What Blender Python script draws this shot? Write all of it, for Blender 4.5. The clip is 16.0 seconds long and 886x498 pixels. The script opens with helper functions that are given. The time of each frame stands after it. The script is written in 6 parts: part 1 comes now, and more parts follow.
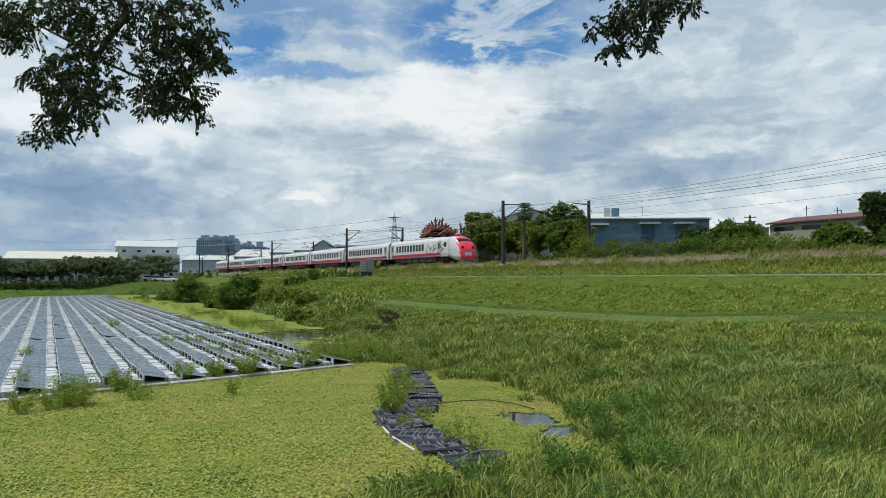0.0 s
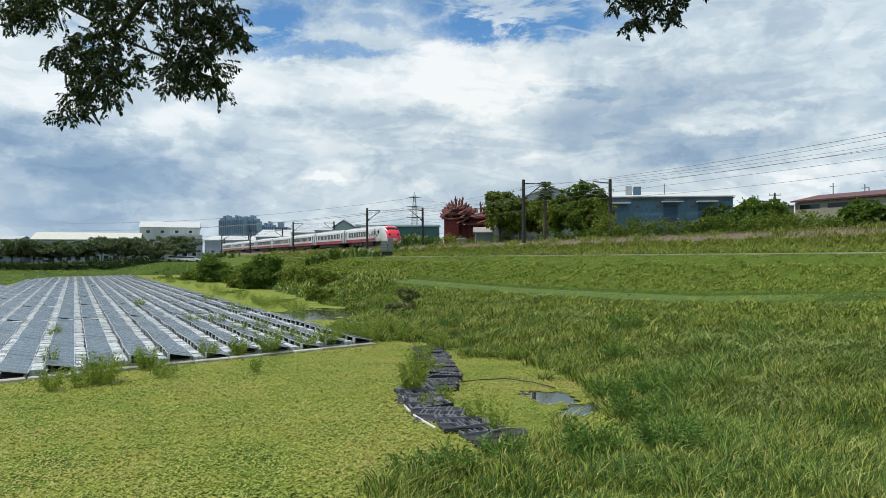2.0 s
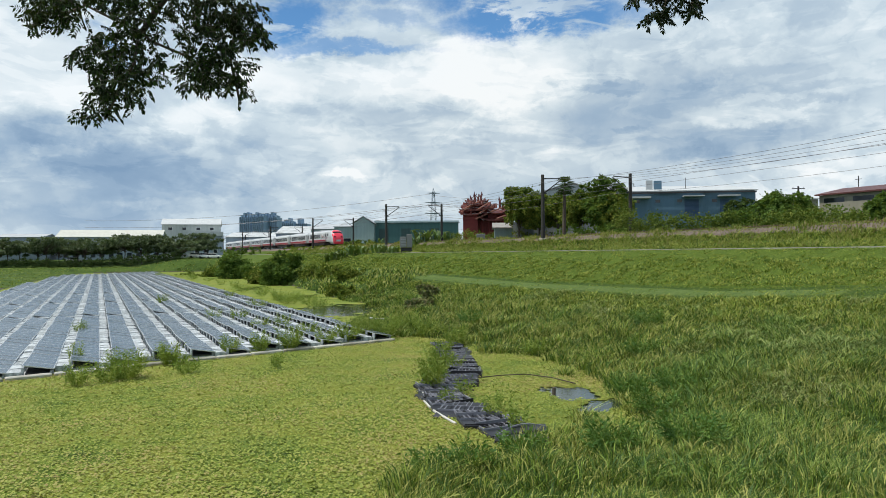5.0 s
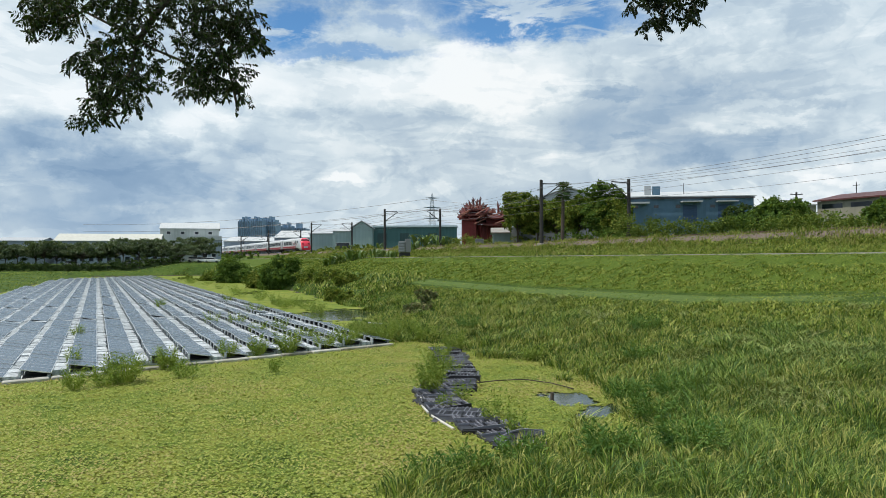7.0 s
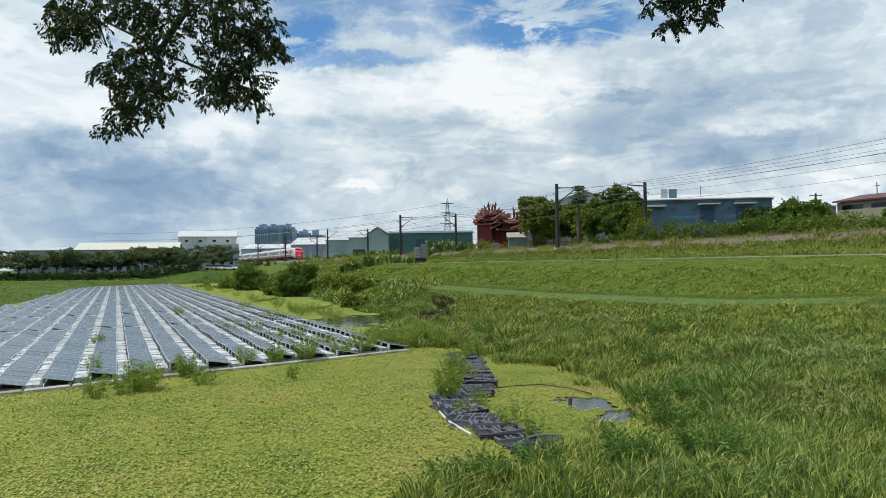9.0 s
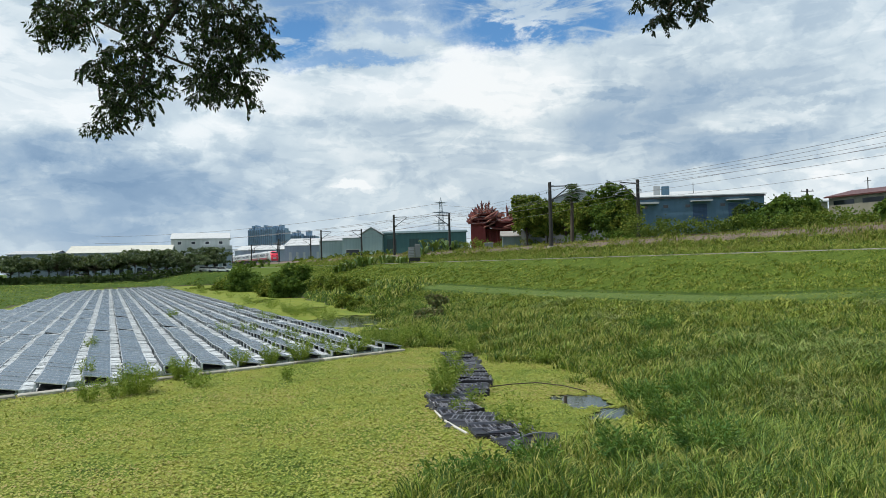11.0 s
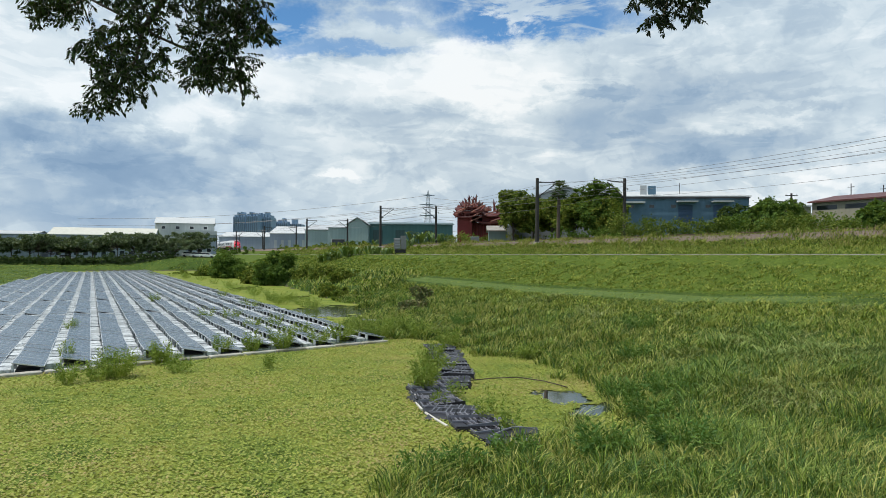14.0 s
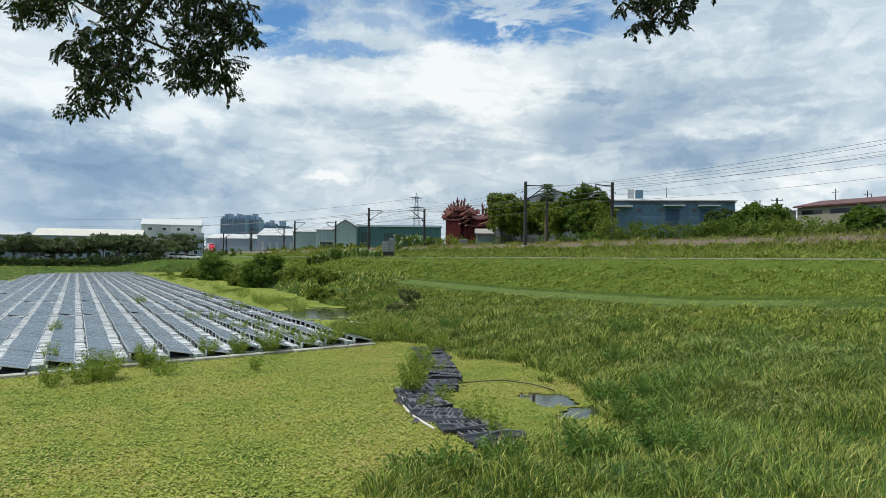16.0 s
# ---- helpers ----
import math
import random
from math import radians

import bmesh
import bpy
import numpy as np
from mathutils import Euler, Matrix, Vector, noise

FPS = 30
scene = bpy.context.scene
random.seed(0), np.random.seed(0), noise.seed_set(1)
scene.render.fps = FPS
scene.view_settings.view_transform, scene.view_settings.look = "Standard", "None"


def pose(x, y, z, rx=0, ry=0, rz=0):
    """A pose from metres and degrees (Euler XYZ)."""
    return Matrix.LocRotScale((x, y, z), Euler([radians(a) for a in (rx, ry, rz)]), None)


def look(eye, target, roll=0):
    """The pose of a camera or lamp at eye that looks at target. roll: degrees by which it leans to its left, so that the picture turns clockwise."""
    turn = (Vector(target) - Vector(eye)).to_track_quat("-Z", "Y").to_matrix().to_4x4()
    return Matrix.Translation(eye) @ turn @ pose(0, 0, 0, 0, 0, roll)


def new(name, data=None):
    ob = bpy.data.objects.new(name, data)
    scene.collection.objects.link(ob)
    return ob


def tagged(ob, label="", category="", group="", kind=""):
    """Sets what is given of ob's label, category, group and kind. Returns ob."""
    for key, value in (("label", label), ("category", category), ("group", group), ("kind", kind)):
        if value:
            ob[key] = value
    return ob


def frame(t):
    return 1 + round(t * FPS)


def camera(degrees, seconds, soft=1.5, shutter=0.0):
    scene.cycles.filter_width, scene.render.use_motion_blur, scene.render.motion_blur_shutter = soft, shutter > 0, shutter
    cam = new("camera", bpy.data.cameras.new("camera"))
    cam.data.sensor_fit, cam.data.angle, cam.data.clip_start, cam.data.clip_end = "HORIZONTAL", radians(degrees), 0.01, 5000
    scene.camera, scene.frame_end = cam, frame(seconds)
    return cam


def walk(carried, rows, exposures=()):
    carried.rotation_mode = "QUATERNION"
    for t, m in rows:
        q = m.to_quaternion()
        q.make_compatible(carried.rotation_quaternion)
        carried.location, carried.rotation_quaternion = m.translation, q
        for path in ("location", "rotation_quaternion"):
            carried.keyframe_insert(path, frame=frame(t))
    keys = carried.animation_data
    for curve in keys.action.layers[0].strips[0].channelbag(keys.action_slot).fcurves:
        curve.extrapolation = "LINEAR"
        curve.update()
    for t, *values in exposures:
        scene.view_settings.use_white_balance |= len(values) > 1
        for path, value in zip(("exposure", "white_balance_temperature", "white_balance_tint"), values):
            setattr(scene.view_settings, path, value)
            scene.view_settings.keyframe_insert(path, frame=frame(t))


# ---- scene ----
cam = camera(64.4, 16.0, 0.65)
# seconds, turn to the left, tilt, roll; the camera is held by hand at one place on the bank
TURNS = [(0, -0.005, 2.427, -0.007), (0.5, -0.105, 1.311, 0.590), (1, 0.123, 1.497, -0.137), (1.5, 0.268, 0.802, 0.392), (2, 1.642, 0.760, 0.146), (2.5, 1.538, 0.681, 0.477), (3, 1.137, 0.207, 1.210), (3.5, 1.013, -0.183, 1.117), (4, 2.730, 0.098, 0.521), (6.5, 3.290, 0.683, 0.386), (7, 3.074, 0.813, 0.226), (7.5, 3.573, 0.809, 0.644), (8, 4.020, 0.979, 0.653), (8.5, 4.309, 1.202, 0.693), (11, 3.856, 1.207, 1.418), (11.5, 3.581, 0.729, 1.562), (12, 3.814, 0.295, 1.573), (12.5, 3.932, 0.367, 1.378), (13, 3.740, 0.744, 0.499), (13.5, 3.406, 0.550, 0.537), (14, 2.709, 0.601, -0.343), (14.5, 2.015, 1.068, -0.773), (15, 1.507, 1.156, -0.543), (15.5, 1.775, 1.549, -0.698), (16, 1.753, 0.836, -0.592)]
EYE = (0.0, 0.0, 4.2)
HEAD = -28.5


def held(turn, tilt, roll):
    m = Matrix.Rotation(radians(HEAD + turn), 4, "Z") @ Matrix.Rotation(radians(tilt), 4, "X") @ Matrix.Rotation(radians(roll), 4, "Y")
    return Matrix.Translation(EYE) @ m @ Matrix.Rotation(radians(90), 4, "X")


walk(cam, [(t, held(a, b, c)) for t, a, b, c in TURNS], [(0, -0.06), (1, -0.02), (2, 0.04), (4, 0.06), (16, 0.05)])

# ---- world and sun ----
SUN_EL, SUN_AZ = radians(66), math.atan2(-0.8, 0.2)


class Nodes:
    """Short hand for a node tree."""

    def __init__(self, tree):
        self.tree = tree
        tree.nodes.clear()

    def add(self, kind, values=None, **props):
        n = self.tree.nodes.new(kind)
        if kind == "ShaderNodeTexNoise":
            n.noise_dimensions = props.pop("dims", "3D")
        if "op" in props:
            n.operation = props.pop("op")
        if "blend" in props:
            n.data_type, n.blend_type = "RGBA", props.pop("blend")
        for k, v in (values or {}).items():
            sock = n.inputs[k]
            if isinstance(v, bpy.types.NodeSocket):
                self.tree.links.new(v, sock)
            else:
                sock.default_value = v
        return n

    def math(self, op, a, b=0.0, clamp=False):
        n = self.add("ShaderNodeMath", {0: a, 1: b}, op=op)
        n.use_clamp = clamp
        return n.outputs[0]

    def ramp(self, fac, stops, ease=False):
        n = self.add("ShaderNodeValToRGB", {0: fac})
        if ease:
            n.color_ramp.interpolation = "EASE"
        el = n.color_ramp.elements
        while len(el) < len(stops):
            el.new(0.5)
        for e, (p, c) in zip(el, stops):
            e.position, e.color = p, (c if len(c) == 4 else (*c, 1))
        return n.outputs[0]

    def mix(self, fac, a, b, blend="MIX"):
        n = self.add("ShaderNodeMix", blend=blend)
        for s, v in ((0, fac), (6, a), (7, b)):
            if isinstance(v, bpy.types.NodeSocket):
                self.tree.links.new(v, n.inputs[s])
            else:
                n.inputs[s].default_value = v if s == 0 or len(v) == 4 else (*v, 1)
        return n.outputs[2]

    def noise(self, vec, scale, detail=4, rough=0.55, distort=0.0, dims="3D"):
        n = self.add("ShaderNodeTexNoise", {"Vector": vec, "Scale": scale, "Detail": detail, "Roughness": rough, "Distortion": distort}, dims=dims)
        return n.outputs[0]


# cloud banks: to the right, above the level, half width, half height, brighter or darker
SOFT = ((-0.495, 0.099, 0.159, 0.078, -0.24), (-0.587, 0.127, 0.103, 0.052, -0.08), (-0.667, 0.103, 0.052, 0.026, 0.16), (-0.643, 0.176, 0.089, 0.03, -0.16), (-0.667, 0.264, 0.081, 0.063, 0.26), (-0.418, 0.188, 0.052, 0.033, 0.16), (-0.161, 0.248, 0.214, 0.038, 0.24), (-0.282, 0.127, 0.096, 0.052, 0.06), (-0.121, 0.204, 0.089, 0.027, -0.14), (-0.186, 0.164, 0.111, 0.022, -0.06), (0.031, 0.264, 0.096, 0.055, 0.2), (-0.041, 0.127, 0.118, 0.044, -0.1), (0.264, 0.18, 0.155, 0.046, -0.2), (0.385, 0.204, 0.081, 0.015, 0.2), (0.361, 0.156, 0.103, 0.03, -0.14), (0.521, 0.248, 0.103, 0.044, 0.0), (0.497, 0.107, 0.059, 0.016, 0.22), (0.312, 0.288, 0.111, 0.027, -0.08), (0.441, 0.328, 0.192, 0.052, 0.0), (0.224, 0.127, 0.089, 0.022, 0.06))
FLECKS = ((-0.443, 0.196, 0.03, 0.019, 0.15), (-0.406, 0.158, 0.022, 0.015, 0.14), (-0.366, 0.099, 0.018, 0.021, 0.13), (-0.563, 0.236, 0.044, 0.027, 0.14), (-0.451, 0.172, 0.022, 0.009, -0.12), (-0.33, 0.172, 0.022, 0.018, -0.12), (-0.579, 0.196, 0.037, 0.01, -0.1), (-0.041, 0.216, 0.03, 0.007, -0.1), (-0.234, 0.208, 0.037, 0.006, -0.1), (0.071, 0.222, 0.044, 0.005, -0.1), (0.312, 0.238, 0.037, 0.006, -0.1), (0.385, 0.252, 0.052, 0.007, -0.1), (0.28, 0.135, 0.052, 0.007, -0.1), (-0.266, 0.091, 0.03, 0.01, 0.1), (-0.121, 0.143, 0.037, 0.007, -0.08), (-0.017, 0.176, 0.044, 0.007, -0.08), (0.12, 0.139, 0.044, 0.009, 0.1), (0.188, 0.232, 0.041, 0.007, -0.2), (0.108, 0.244, 0.016, 0.007, -0.16), (0.208, 0.173, 0.021, 0.005, -0.16), (0.023, 0.236, 0.037, 0.004, -0.12), (0.441, 0.208, 0.059, 0.004, -0.12), (0.473, 0.228, 0.059, 0.005, -0.1), (-0.19, 0.116, 0.031, 0.006, 0.3), (-0.483, 0.168, 0.024, 0.013, 0.14), (-0.623, 0.161, 0.019, 0.009, 0.16), (-0.495, 0.078, 0.024, 0.007, 0.14), (-0.322, 0.135, 0.025, 0.016, 0.14), (-0.39, 0.216, 0.025, 0.016, 0.18), (-0.065, 0.099, 0.022, 0.012, 0.2), (-0.169, 0.107, 0.012, 0.006, 0.14), (-0.663, 0.156, 0.03, 0.01, 0.1), (0.485, 0.107, 0.027, 0.006, 0.14))
RENTS = ((-0.278, 0.344, 0.063, 0.034, 1.0), (-0.202, 0.294, 0.096, 0.011, 0.75), (-0.121, 0.344, 0.052, 0.015, 0.5), (0.088, 0.332, 0.137, 0.022, 1.0), (0.063, 0.384, 0.155, 0.03, 1.0), (-0.234, 0.4, 0.126, 0.022, 0.7), (-0.551, 0.32, 0.01, 0.022, 0.6), (0.184, 0.364, 0.052, 0.018, 0.6))


def make_sky():
    w = bpy.data.worlds.new("sky")
    scene.world = w
    w.use_nodes = True
    n = Nodes(w.node_tree)
    sky = n.add("ShaderNodeTexSky")
    sky.sky_type, sky.sun_disc = "NISHITA", False
    sky.sun_elevation, sky.sun_rotation = SUN_EL, math.atan2(math.cos(SUN_AZ), math.sin(SUN_AZ))
    sky.air_density, sky.dust_density = 1.0, 0.6
    blue = n.mix(1.0, sky.outputs[0], (0.068, 0.108, 0.135), "MULTIPLY")
    raw = n.add("ShaderNodeTexCoord").outputs["Generated"]
    # turned so that y runs the way that the pond is seen
    turned = n.add("ShaderNodeVectorRotate", {"Vector": raw, "Axis": (0, 0, 1), "Angle": radians(-HEAD)})
    co = turned.outputs[0]
    up = n.math("MAXIMUM", n.add("ShaderNodeSeparateXYZ", {0: co}).outputs[2], 0.0)

    def scaled(v, k):
        return n.add("ShaderNodeVectorMath", {0: v, 1: k}, op="MULTIPLY").outputs[0]

    def shifted(v, scale, detail, amount, rough=0.55):
        """The direction, pushed about by noise, so that cloud rims grow lumpy."""
        c = n.add("ShaderNodeTexNoise", {"Vector": scaled(co, (1, 1, 1.5)), "Scale": scale, "Detail": detail, "Roughness": rough}).outputs["Color"]
        d = n.add("ShaderNodeVectorMath", {0: c, 1: (0.5, 0.5, 0.5)}, op="SUBTRACT").outputs[0]
        return n.add("ShaderNodeVectorMath", {0: v, 1: scaled(d, amount)}, op="ADD").outputs[0]

    loose = n.add("ShaderNodeSeparateXYZ", {0: shifted(co, 7.0, 9, (0.2, 0.2, 0.13), 0.62)}).outputs
    tight = n.add("ShaderNodeSeparateXYZ", {0: shifted(co, 16.0, 8, (0.085, 0.085, 0.045), 0.66)}).outputs
    torn = n.add("ShaderNodeSeparateXYZ", {0: shifted(co, 9.0, 10, (0.2, 0.2, 0.11), 0.68)}).outputs

    def bank(axes, right, high, wide_, tall, soft):
        """A cloud bank round one direction: one inside, none outside."""
        v = Vector((right, 1, high)).normalized()
        dx = n.math("DIVIDE", n.math("SUBTRACT", axes[0], v.x), wide_)
        dz = n.math("DIVIDE", n.math("SUBTRACT", axes[2], v.z), tall)
        d = n.math("SQRT", n.math("ADD", n.math("MULTIPLY", dx, dx), n.math("MULTIPLY", dz, dz)))
        m = n.add("ShaderNodeMapRange", {0: d, 1: 1 + soft, 2: 1 - soft, 3: 0.0, 4: 1.0})
        m.interpolation_type = "SMOOTHSTEP"
        return m.outputs[0]

    def swell(value, centre, weight):
        return n.math("MULTIPLY", n.math("SUBTRACT", value, centre), weight)

    def step(value, a, b):
        m = n.add("ShaderNodeMapRange", {0: value, 1: a, 2: b, 3: 0.0, 4: 1.0})
        m.interpolation_type = "SMOOTHSTEP"
        return m.outputs[0]

    # brightness of the cloud cover: broad banks, layered sheets, lumps, small bright and grey flecks
    layers = n.noise(scaled(co, (1.0, 1.0, 3.6)), 3.4, 9, 0.52, 0.25)
    sheets = n.noise(scaled(co, (1.0, 1.0, 3.0)), 6.0, 9, 0.56, 0.5)
    shelves = n.noise(scaled(co, (1.0, 1.0, 2.2)), 11.0, 8, 0.58, 0.8)
    lumps = n.add("ShaderNodeTexVoronoi", {"Vector": shifted(scaled(co, (1, 1, 1.35)), 12.0, 5, (0.08, 0.08, 0.08)), "Scale": 8.0, "Detail": 3.0, "Roughness": 0.55})
    lumps.normalize = True
    fine = n.noise(scaled(co, (1, 1, 1.8)), 22.0, 7, 0.6, 0.2)
    tone = n.math("ADD", 0.545, swell(layers, 0.5, 0.46))
    tone = n.math("ADD", tone, swell(step(sheets, 0.485, 0.54), 0.5, 0.1))
    tone = n.math("ADD", tone, swell(step(shelves, 0.49, 0.55), 0.5, 0.08))
    tone = n.math("ADD", tone, swell(lumps.outputs["Distance"], 0.45, -0.38))
    tone = n.math("ADD", tone, swell(fine, 0.5, 0.14))
    # heaped white tops with round, sharp rims
    heaps = n.add("ShaderNodeTexVoronoi", {"Vector": shifted(scaled(co, (1, 1, 1.3)), 20.0, 6, (0.06, 0.06, 0.06), 0.6), "Scale": 13.0, "Detail": 3.0, "Roughness": 0.6})
    heaps.normalize = True
    where = step(n.noise(scaled(co, (1, 1, 2.0)), 4.0, 5, 0.55, 0.3), 0.47, 0.58)
    tone = n.math("ADD", tone, n.math("MULTIPLY", n.math("MULTIPLY", step(heaps.outputs["Distance"], 0.4, 0.27), where), 0.14))
    for right, high, wide_, tall, amount in SOFT:
        tone = n.math("ADD", tone, n.math("MULTIPLY", bank(loose, right, high, wide_, tall, 0.32), amount))
    for right, high, wide_, tall, amount in FLECKS:
        tone = n.math("ADD", tone, n.math("MULTIPLY", bank(tight, right, high, wide_, tall, 0.34), amount))
    cover = n.ramp(tone, [(0.05, (0.215, 0.335, 0.495)), (0.3, (0.32, 0.445, 0.59)), (0.5, (0.44, 0.555, 0.665)), (0.68, (0.58, 0.69, 0.77)), (0.86, (0.76, 0.84, 0.89)), (1.0, (0.86, 0.915, 0.95))])
    # thinner, more neutral cloud over the railway
    thin = n.math("MULTIPLY", bank(loose, 0.1, 0.13, 0.36, 0.15, 0.6), 0.8)
    cover = n.mix(thin, cover, (1.035, 1.0, 0.965), "MULTIPLY")
    # rents that show the blue
    rent = None
    for right, high, wide_, tall, amount in RENTS:
        r = n.math("MULTIPLY", bank(torn, right, high, wide_, tall, 0.5), amount)
        rent = r if rent is None else n.math("MAXIMUM", rent, r)
    veil = n.noise(scaled(co, (1.0, 1.0, 3.0)), 7.0, 10, 0.62, 0.8)
    high_rents = n.math("MULTIPLY", step(up, 0.42, 0.62), step(layers, 0.45, 0.6))
    rent = n.math("MAXIMUM", rent, n.math("MULTIPLY", high_rents, 0.8))
    rent = n.math("MULTIPLY", rent, n.math("SUBTRACT", 1.0, n.math("MULTIPLY", step(veil, 0.5, 0.6), 0.8)))
    colour = n.mix(rent, cover, blue)
    haze = n.ramp(up, [(0.0, (1, 1, 1)), (0.07, (0, 0, 0))], True)
    colour = n.mix(n.math("MULTIPLY", haze, 0.3), colour, (0.54, 0.63, 0.71))
    bg = n.add("ShaderNodeBackground", {0: colour, 1: 1.0})
    n.add("ShaderNodeOutputWorld", {0: bg.outputs[0]})


make_sky()
sun = new("sun", bpy.data.lights.new("sun", "SUN"))
sun.data.energy, sun.data.angle, sun.data.color = 4.15, radians(0.6), (1.0, 0.95, 0.87)
sun.matrix_world = look(Vector((math.cos(SUN_EL) * math.sin(SUN_AZ), math.cos(SUN_EL) * math.cos(SUN_AZ), math.sin(SUN_EL))) * 50, (0, 0, 0))

# ---- materials ----
_mats = {}


def mat(name, colours, rough=0.7, scale=3.0, metal=0.0, bump=0.0, bump_scale=None, per_object=0.0, per_island=0.0, spec=0.4, translucent=0.0, fine=0.35, stretch=(1, 1, 1)):
    """A painted or grown surface: two to four colours spread by noise at two scales, with relief."""
    if name in _mats:
        return _mats[name]
    m = bpy.data.materials.new(name)
    m.use_nodes = True
    n = Nodes(m.node_tree)
    co = n.add("ShaderNodeTexCoord").outputs["Object"]
    co = n.add("ShaderNodeVectorMath", {0: co, 1: stretch}, op="MULTIPLY").outputs[0]
    a, b = n.noise(co, scale * 0.17, 3), n.noise(co, scale, 6, 0.6)
    fac = n.math("ADD", n.math("MULTIPLY", a, 1 - fine), n.math("MULTIPLY", b, fine))
    if per_object:
        r = n.add("ShaderNodeObjectInfo").outputs["Random"]
        fac = n.math("ADD", fac, n.math("MULTIPLY", n.math("SUBTRACT", r, 0.5), per_object))
    if per_island:
        r = n.add("ShaderNodeNewGeometry").outputs["Random Per Island"]
        fac = n.math("ADD", fac, n.math("MULTIPLY", n.math("SUBTRACT", r, 0.5), per_island))
    k = len(colours) - 1
    col = n.ramp(fac, [(0.3 + 0.4 * i / k, c) for i, c in enumerate(colours)])
    p = n.add("ShaderNodeBsdfPrincipled", {"Base Color": col, "Roughness": rough, "Metallic": metal, "Specular IOR Level": spec})
    if bump:
        bn = n.add("ShaderNodeBump", {"Strength": min(1.0, bump), "Distance": 0.02 * max(1, bump), "Height": n.noise(co, bump_scale or scale * 3, 5)})
        n.tree.links.new(bn.outputs[0], p.inputs["Normal"])
    surf = p.outputs[0]
    if translucent:
        t = n.add("ShaderNodeBsdfTranslucent", {"Color": n.mix(0.5, col, (0.25, 0.33, 0.03))})
        surf = n.add("ShaderNodeMixShader", {0: translucent, 1: p.outputs[0], 2: t.outputs[0]}).outputs[0]
    n.add("ShaderNodeOutputMaterial", {0: surf})
    _mats[name] = m
    return m


def tint(c, k):
    return tuple(min(1, x * k) for x in c)


def plain(name, c, rough=0.6, metal=0.0, scale=2.0, vary=0.18, bump=0.0, **kw):
    return mat(name, [tint(c, 1 - vary), c, tint(c, 1 + vary)], rough, scale, metal, bump, **kw)

# ---- mesh helpers ----
class Mesh:
    """Collects plain shapes into one mesh."""

    def __init__(self):
        self.v, self.f, self.m = [], [], []

    def quad(self, pts, slot=0):
        k = len(self.v)
        self.v += [tuple(p) for p in pts]
        self.f.append(tuple(range(k, k + len(pts))))
        self.m.append(slot)

    def box(self, x0, x1, y0, y1, z0, z1, slot=0, m=None):
        k = len(self.v)
        pts = [(x, y, z) for z in (z0, z1) for y in (y0, y1) for x in (x0, x1)]
        self.v += [tuple(m @ Vector(p)) if m else p for p in pts]
        for q in ((0, 2, 3, 1), (4, 5, 7, 6), (0, 1, 5, 4), (2, 6, 7, 3), (0, 4, 6, 2), (1, 3, 7, 5)):
            self.f.append(tuple(k + i for i in q))
            self.m.append(slot)

    def tube(self, a, b, r0, r1=None, n=8, slot=0):
        a, b = Vector(a), Vector(b)
        r1 = r0 if r1 is None else r1
        q = (b - a).to_track_quat("Z", "Y")
        k = len(self.v)
        for c, r in ((a, r0), (b, r1)):
            for i in range(n):
                t = 2 * math.pi * i / n
                self.v.append(tuple(c + q @ Vector((r * math.cos(t), r * math.sin(t), 0))))
        for i in range(n):
            j = (i + 1) % n
            self.f.append((k + i, k + j, k + n + j, k + n + i))
            self.m.append(slot)
        self.f += [tuple(k + n - 1 - i for i in range(n)), tuple(k + n + i for i in range(n))]
        self.m += [slot, slot]

    def path(self, pts, r, n=6, slot=0):
        pts = [Vector(p) for p in pts]
        rings = []
        for i, p in enumerate(pts):
            d = pts[min(i + 1, len(pts) - 1)] - pts[max(i - 1, 0)]
            q = d.to_track_quat("Z", "Y")
            rings.append([p + q @ Vector((r * math.cos(2 * math.pi * k / n), r * math.sin(2 * math.pi * k / n), 0)) for k in range(n)])
        self.loft(rings, slot)

    def loft(self, rings, slot=0, caps=True, closed=True):
        k, n = len(self.v), len(rings[0])
        for ring in rings:
            self.v += [tuple(p) for p in ring]
        for i in range(len(rings) - 1):
            for j in range(n if closed else n - 1):
                jj = (j + 1) % n
                self.f.append((k + i * n + j, k + i * n + jj, k + (i + 1) * n + jj, k + (i + 1) * n + j))
                self.m.append(slot)
        if caps:
            self.f += [tuple(k + n - 1 - j for j in range(n)), tuple(k + (len(rings) - 1) * n + j for j in range(n))]
            self.m += [slot, slot]

    def data(self, name, mats, smooth=False, bevel=0.0):
        me = bpy.data.meshes.new(name)
        me.from_pydata(self.v, [], self.f)
        for m in mats if isinstance(mats, (list, tuple)) else [mats]:
            me.materials.append(m)
        me.polygons.foreach_set("material_index", self.m)
        bm = bmesh.new()
        bm.from_mesh(me)
        if bevel:
            bmesh.ops.bevel(bm, geom=bm.edges[:], offset=bevel, segments=1, affect="EDGES", clamp_overlap=True)
        bmesh.ops.recalc_face_normals(bm, faces=bm.faces[:])
        bm.to_mesh(me)
        bm.free()
        if smooth:
            me.polygons.foreach_set("use_smooth", [True] * len(me.polygons))
        me.update()
        return me


def part(name, shape, material, parent=None, label="", smooth=False, bevel=0.0, at=None):
    """One mesh object, under a thing or under a part."""
    me = shape.data(name, material, smooth, bevel) if isinstance(shape, Mesh) else shape
    ob = new(name, me)
    if parent is not None:
        ob.parent = parent
    if at is not None:
        ob.matrix_basis = at
    return tagged(ob, label)


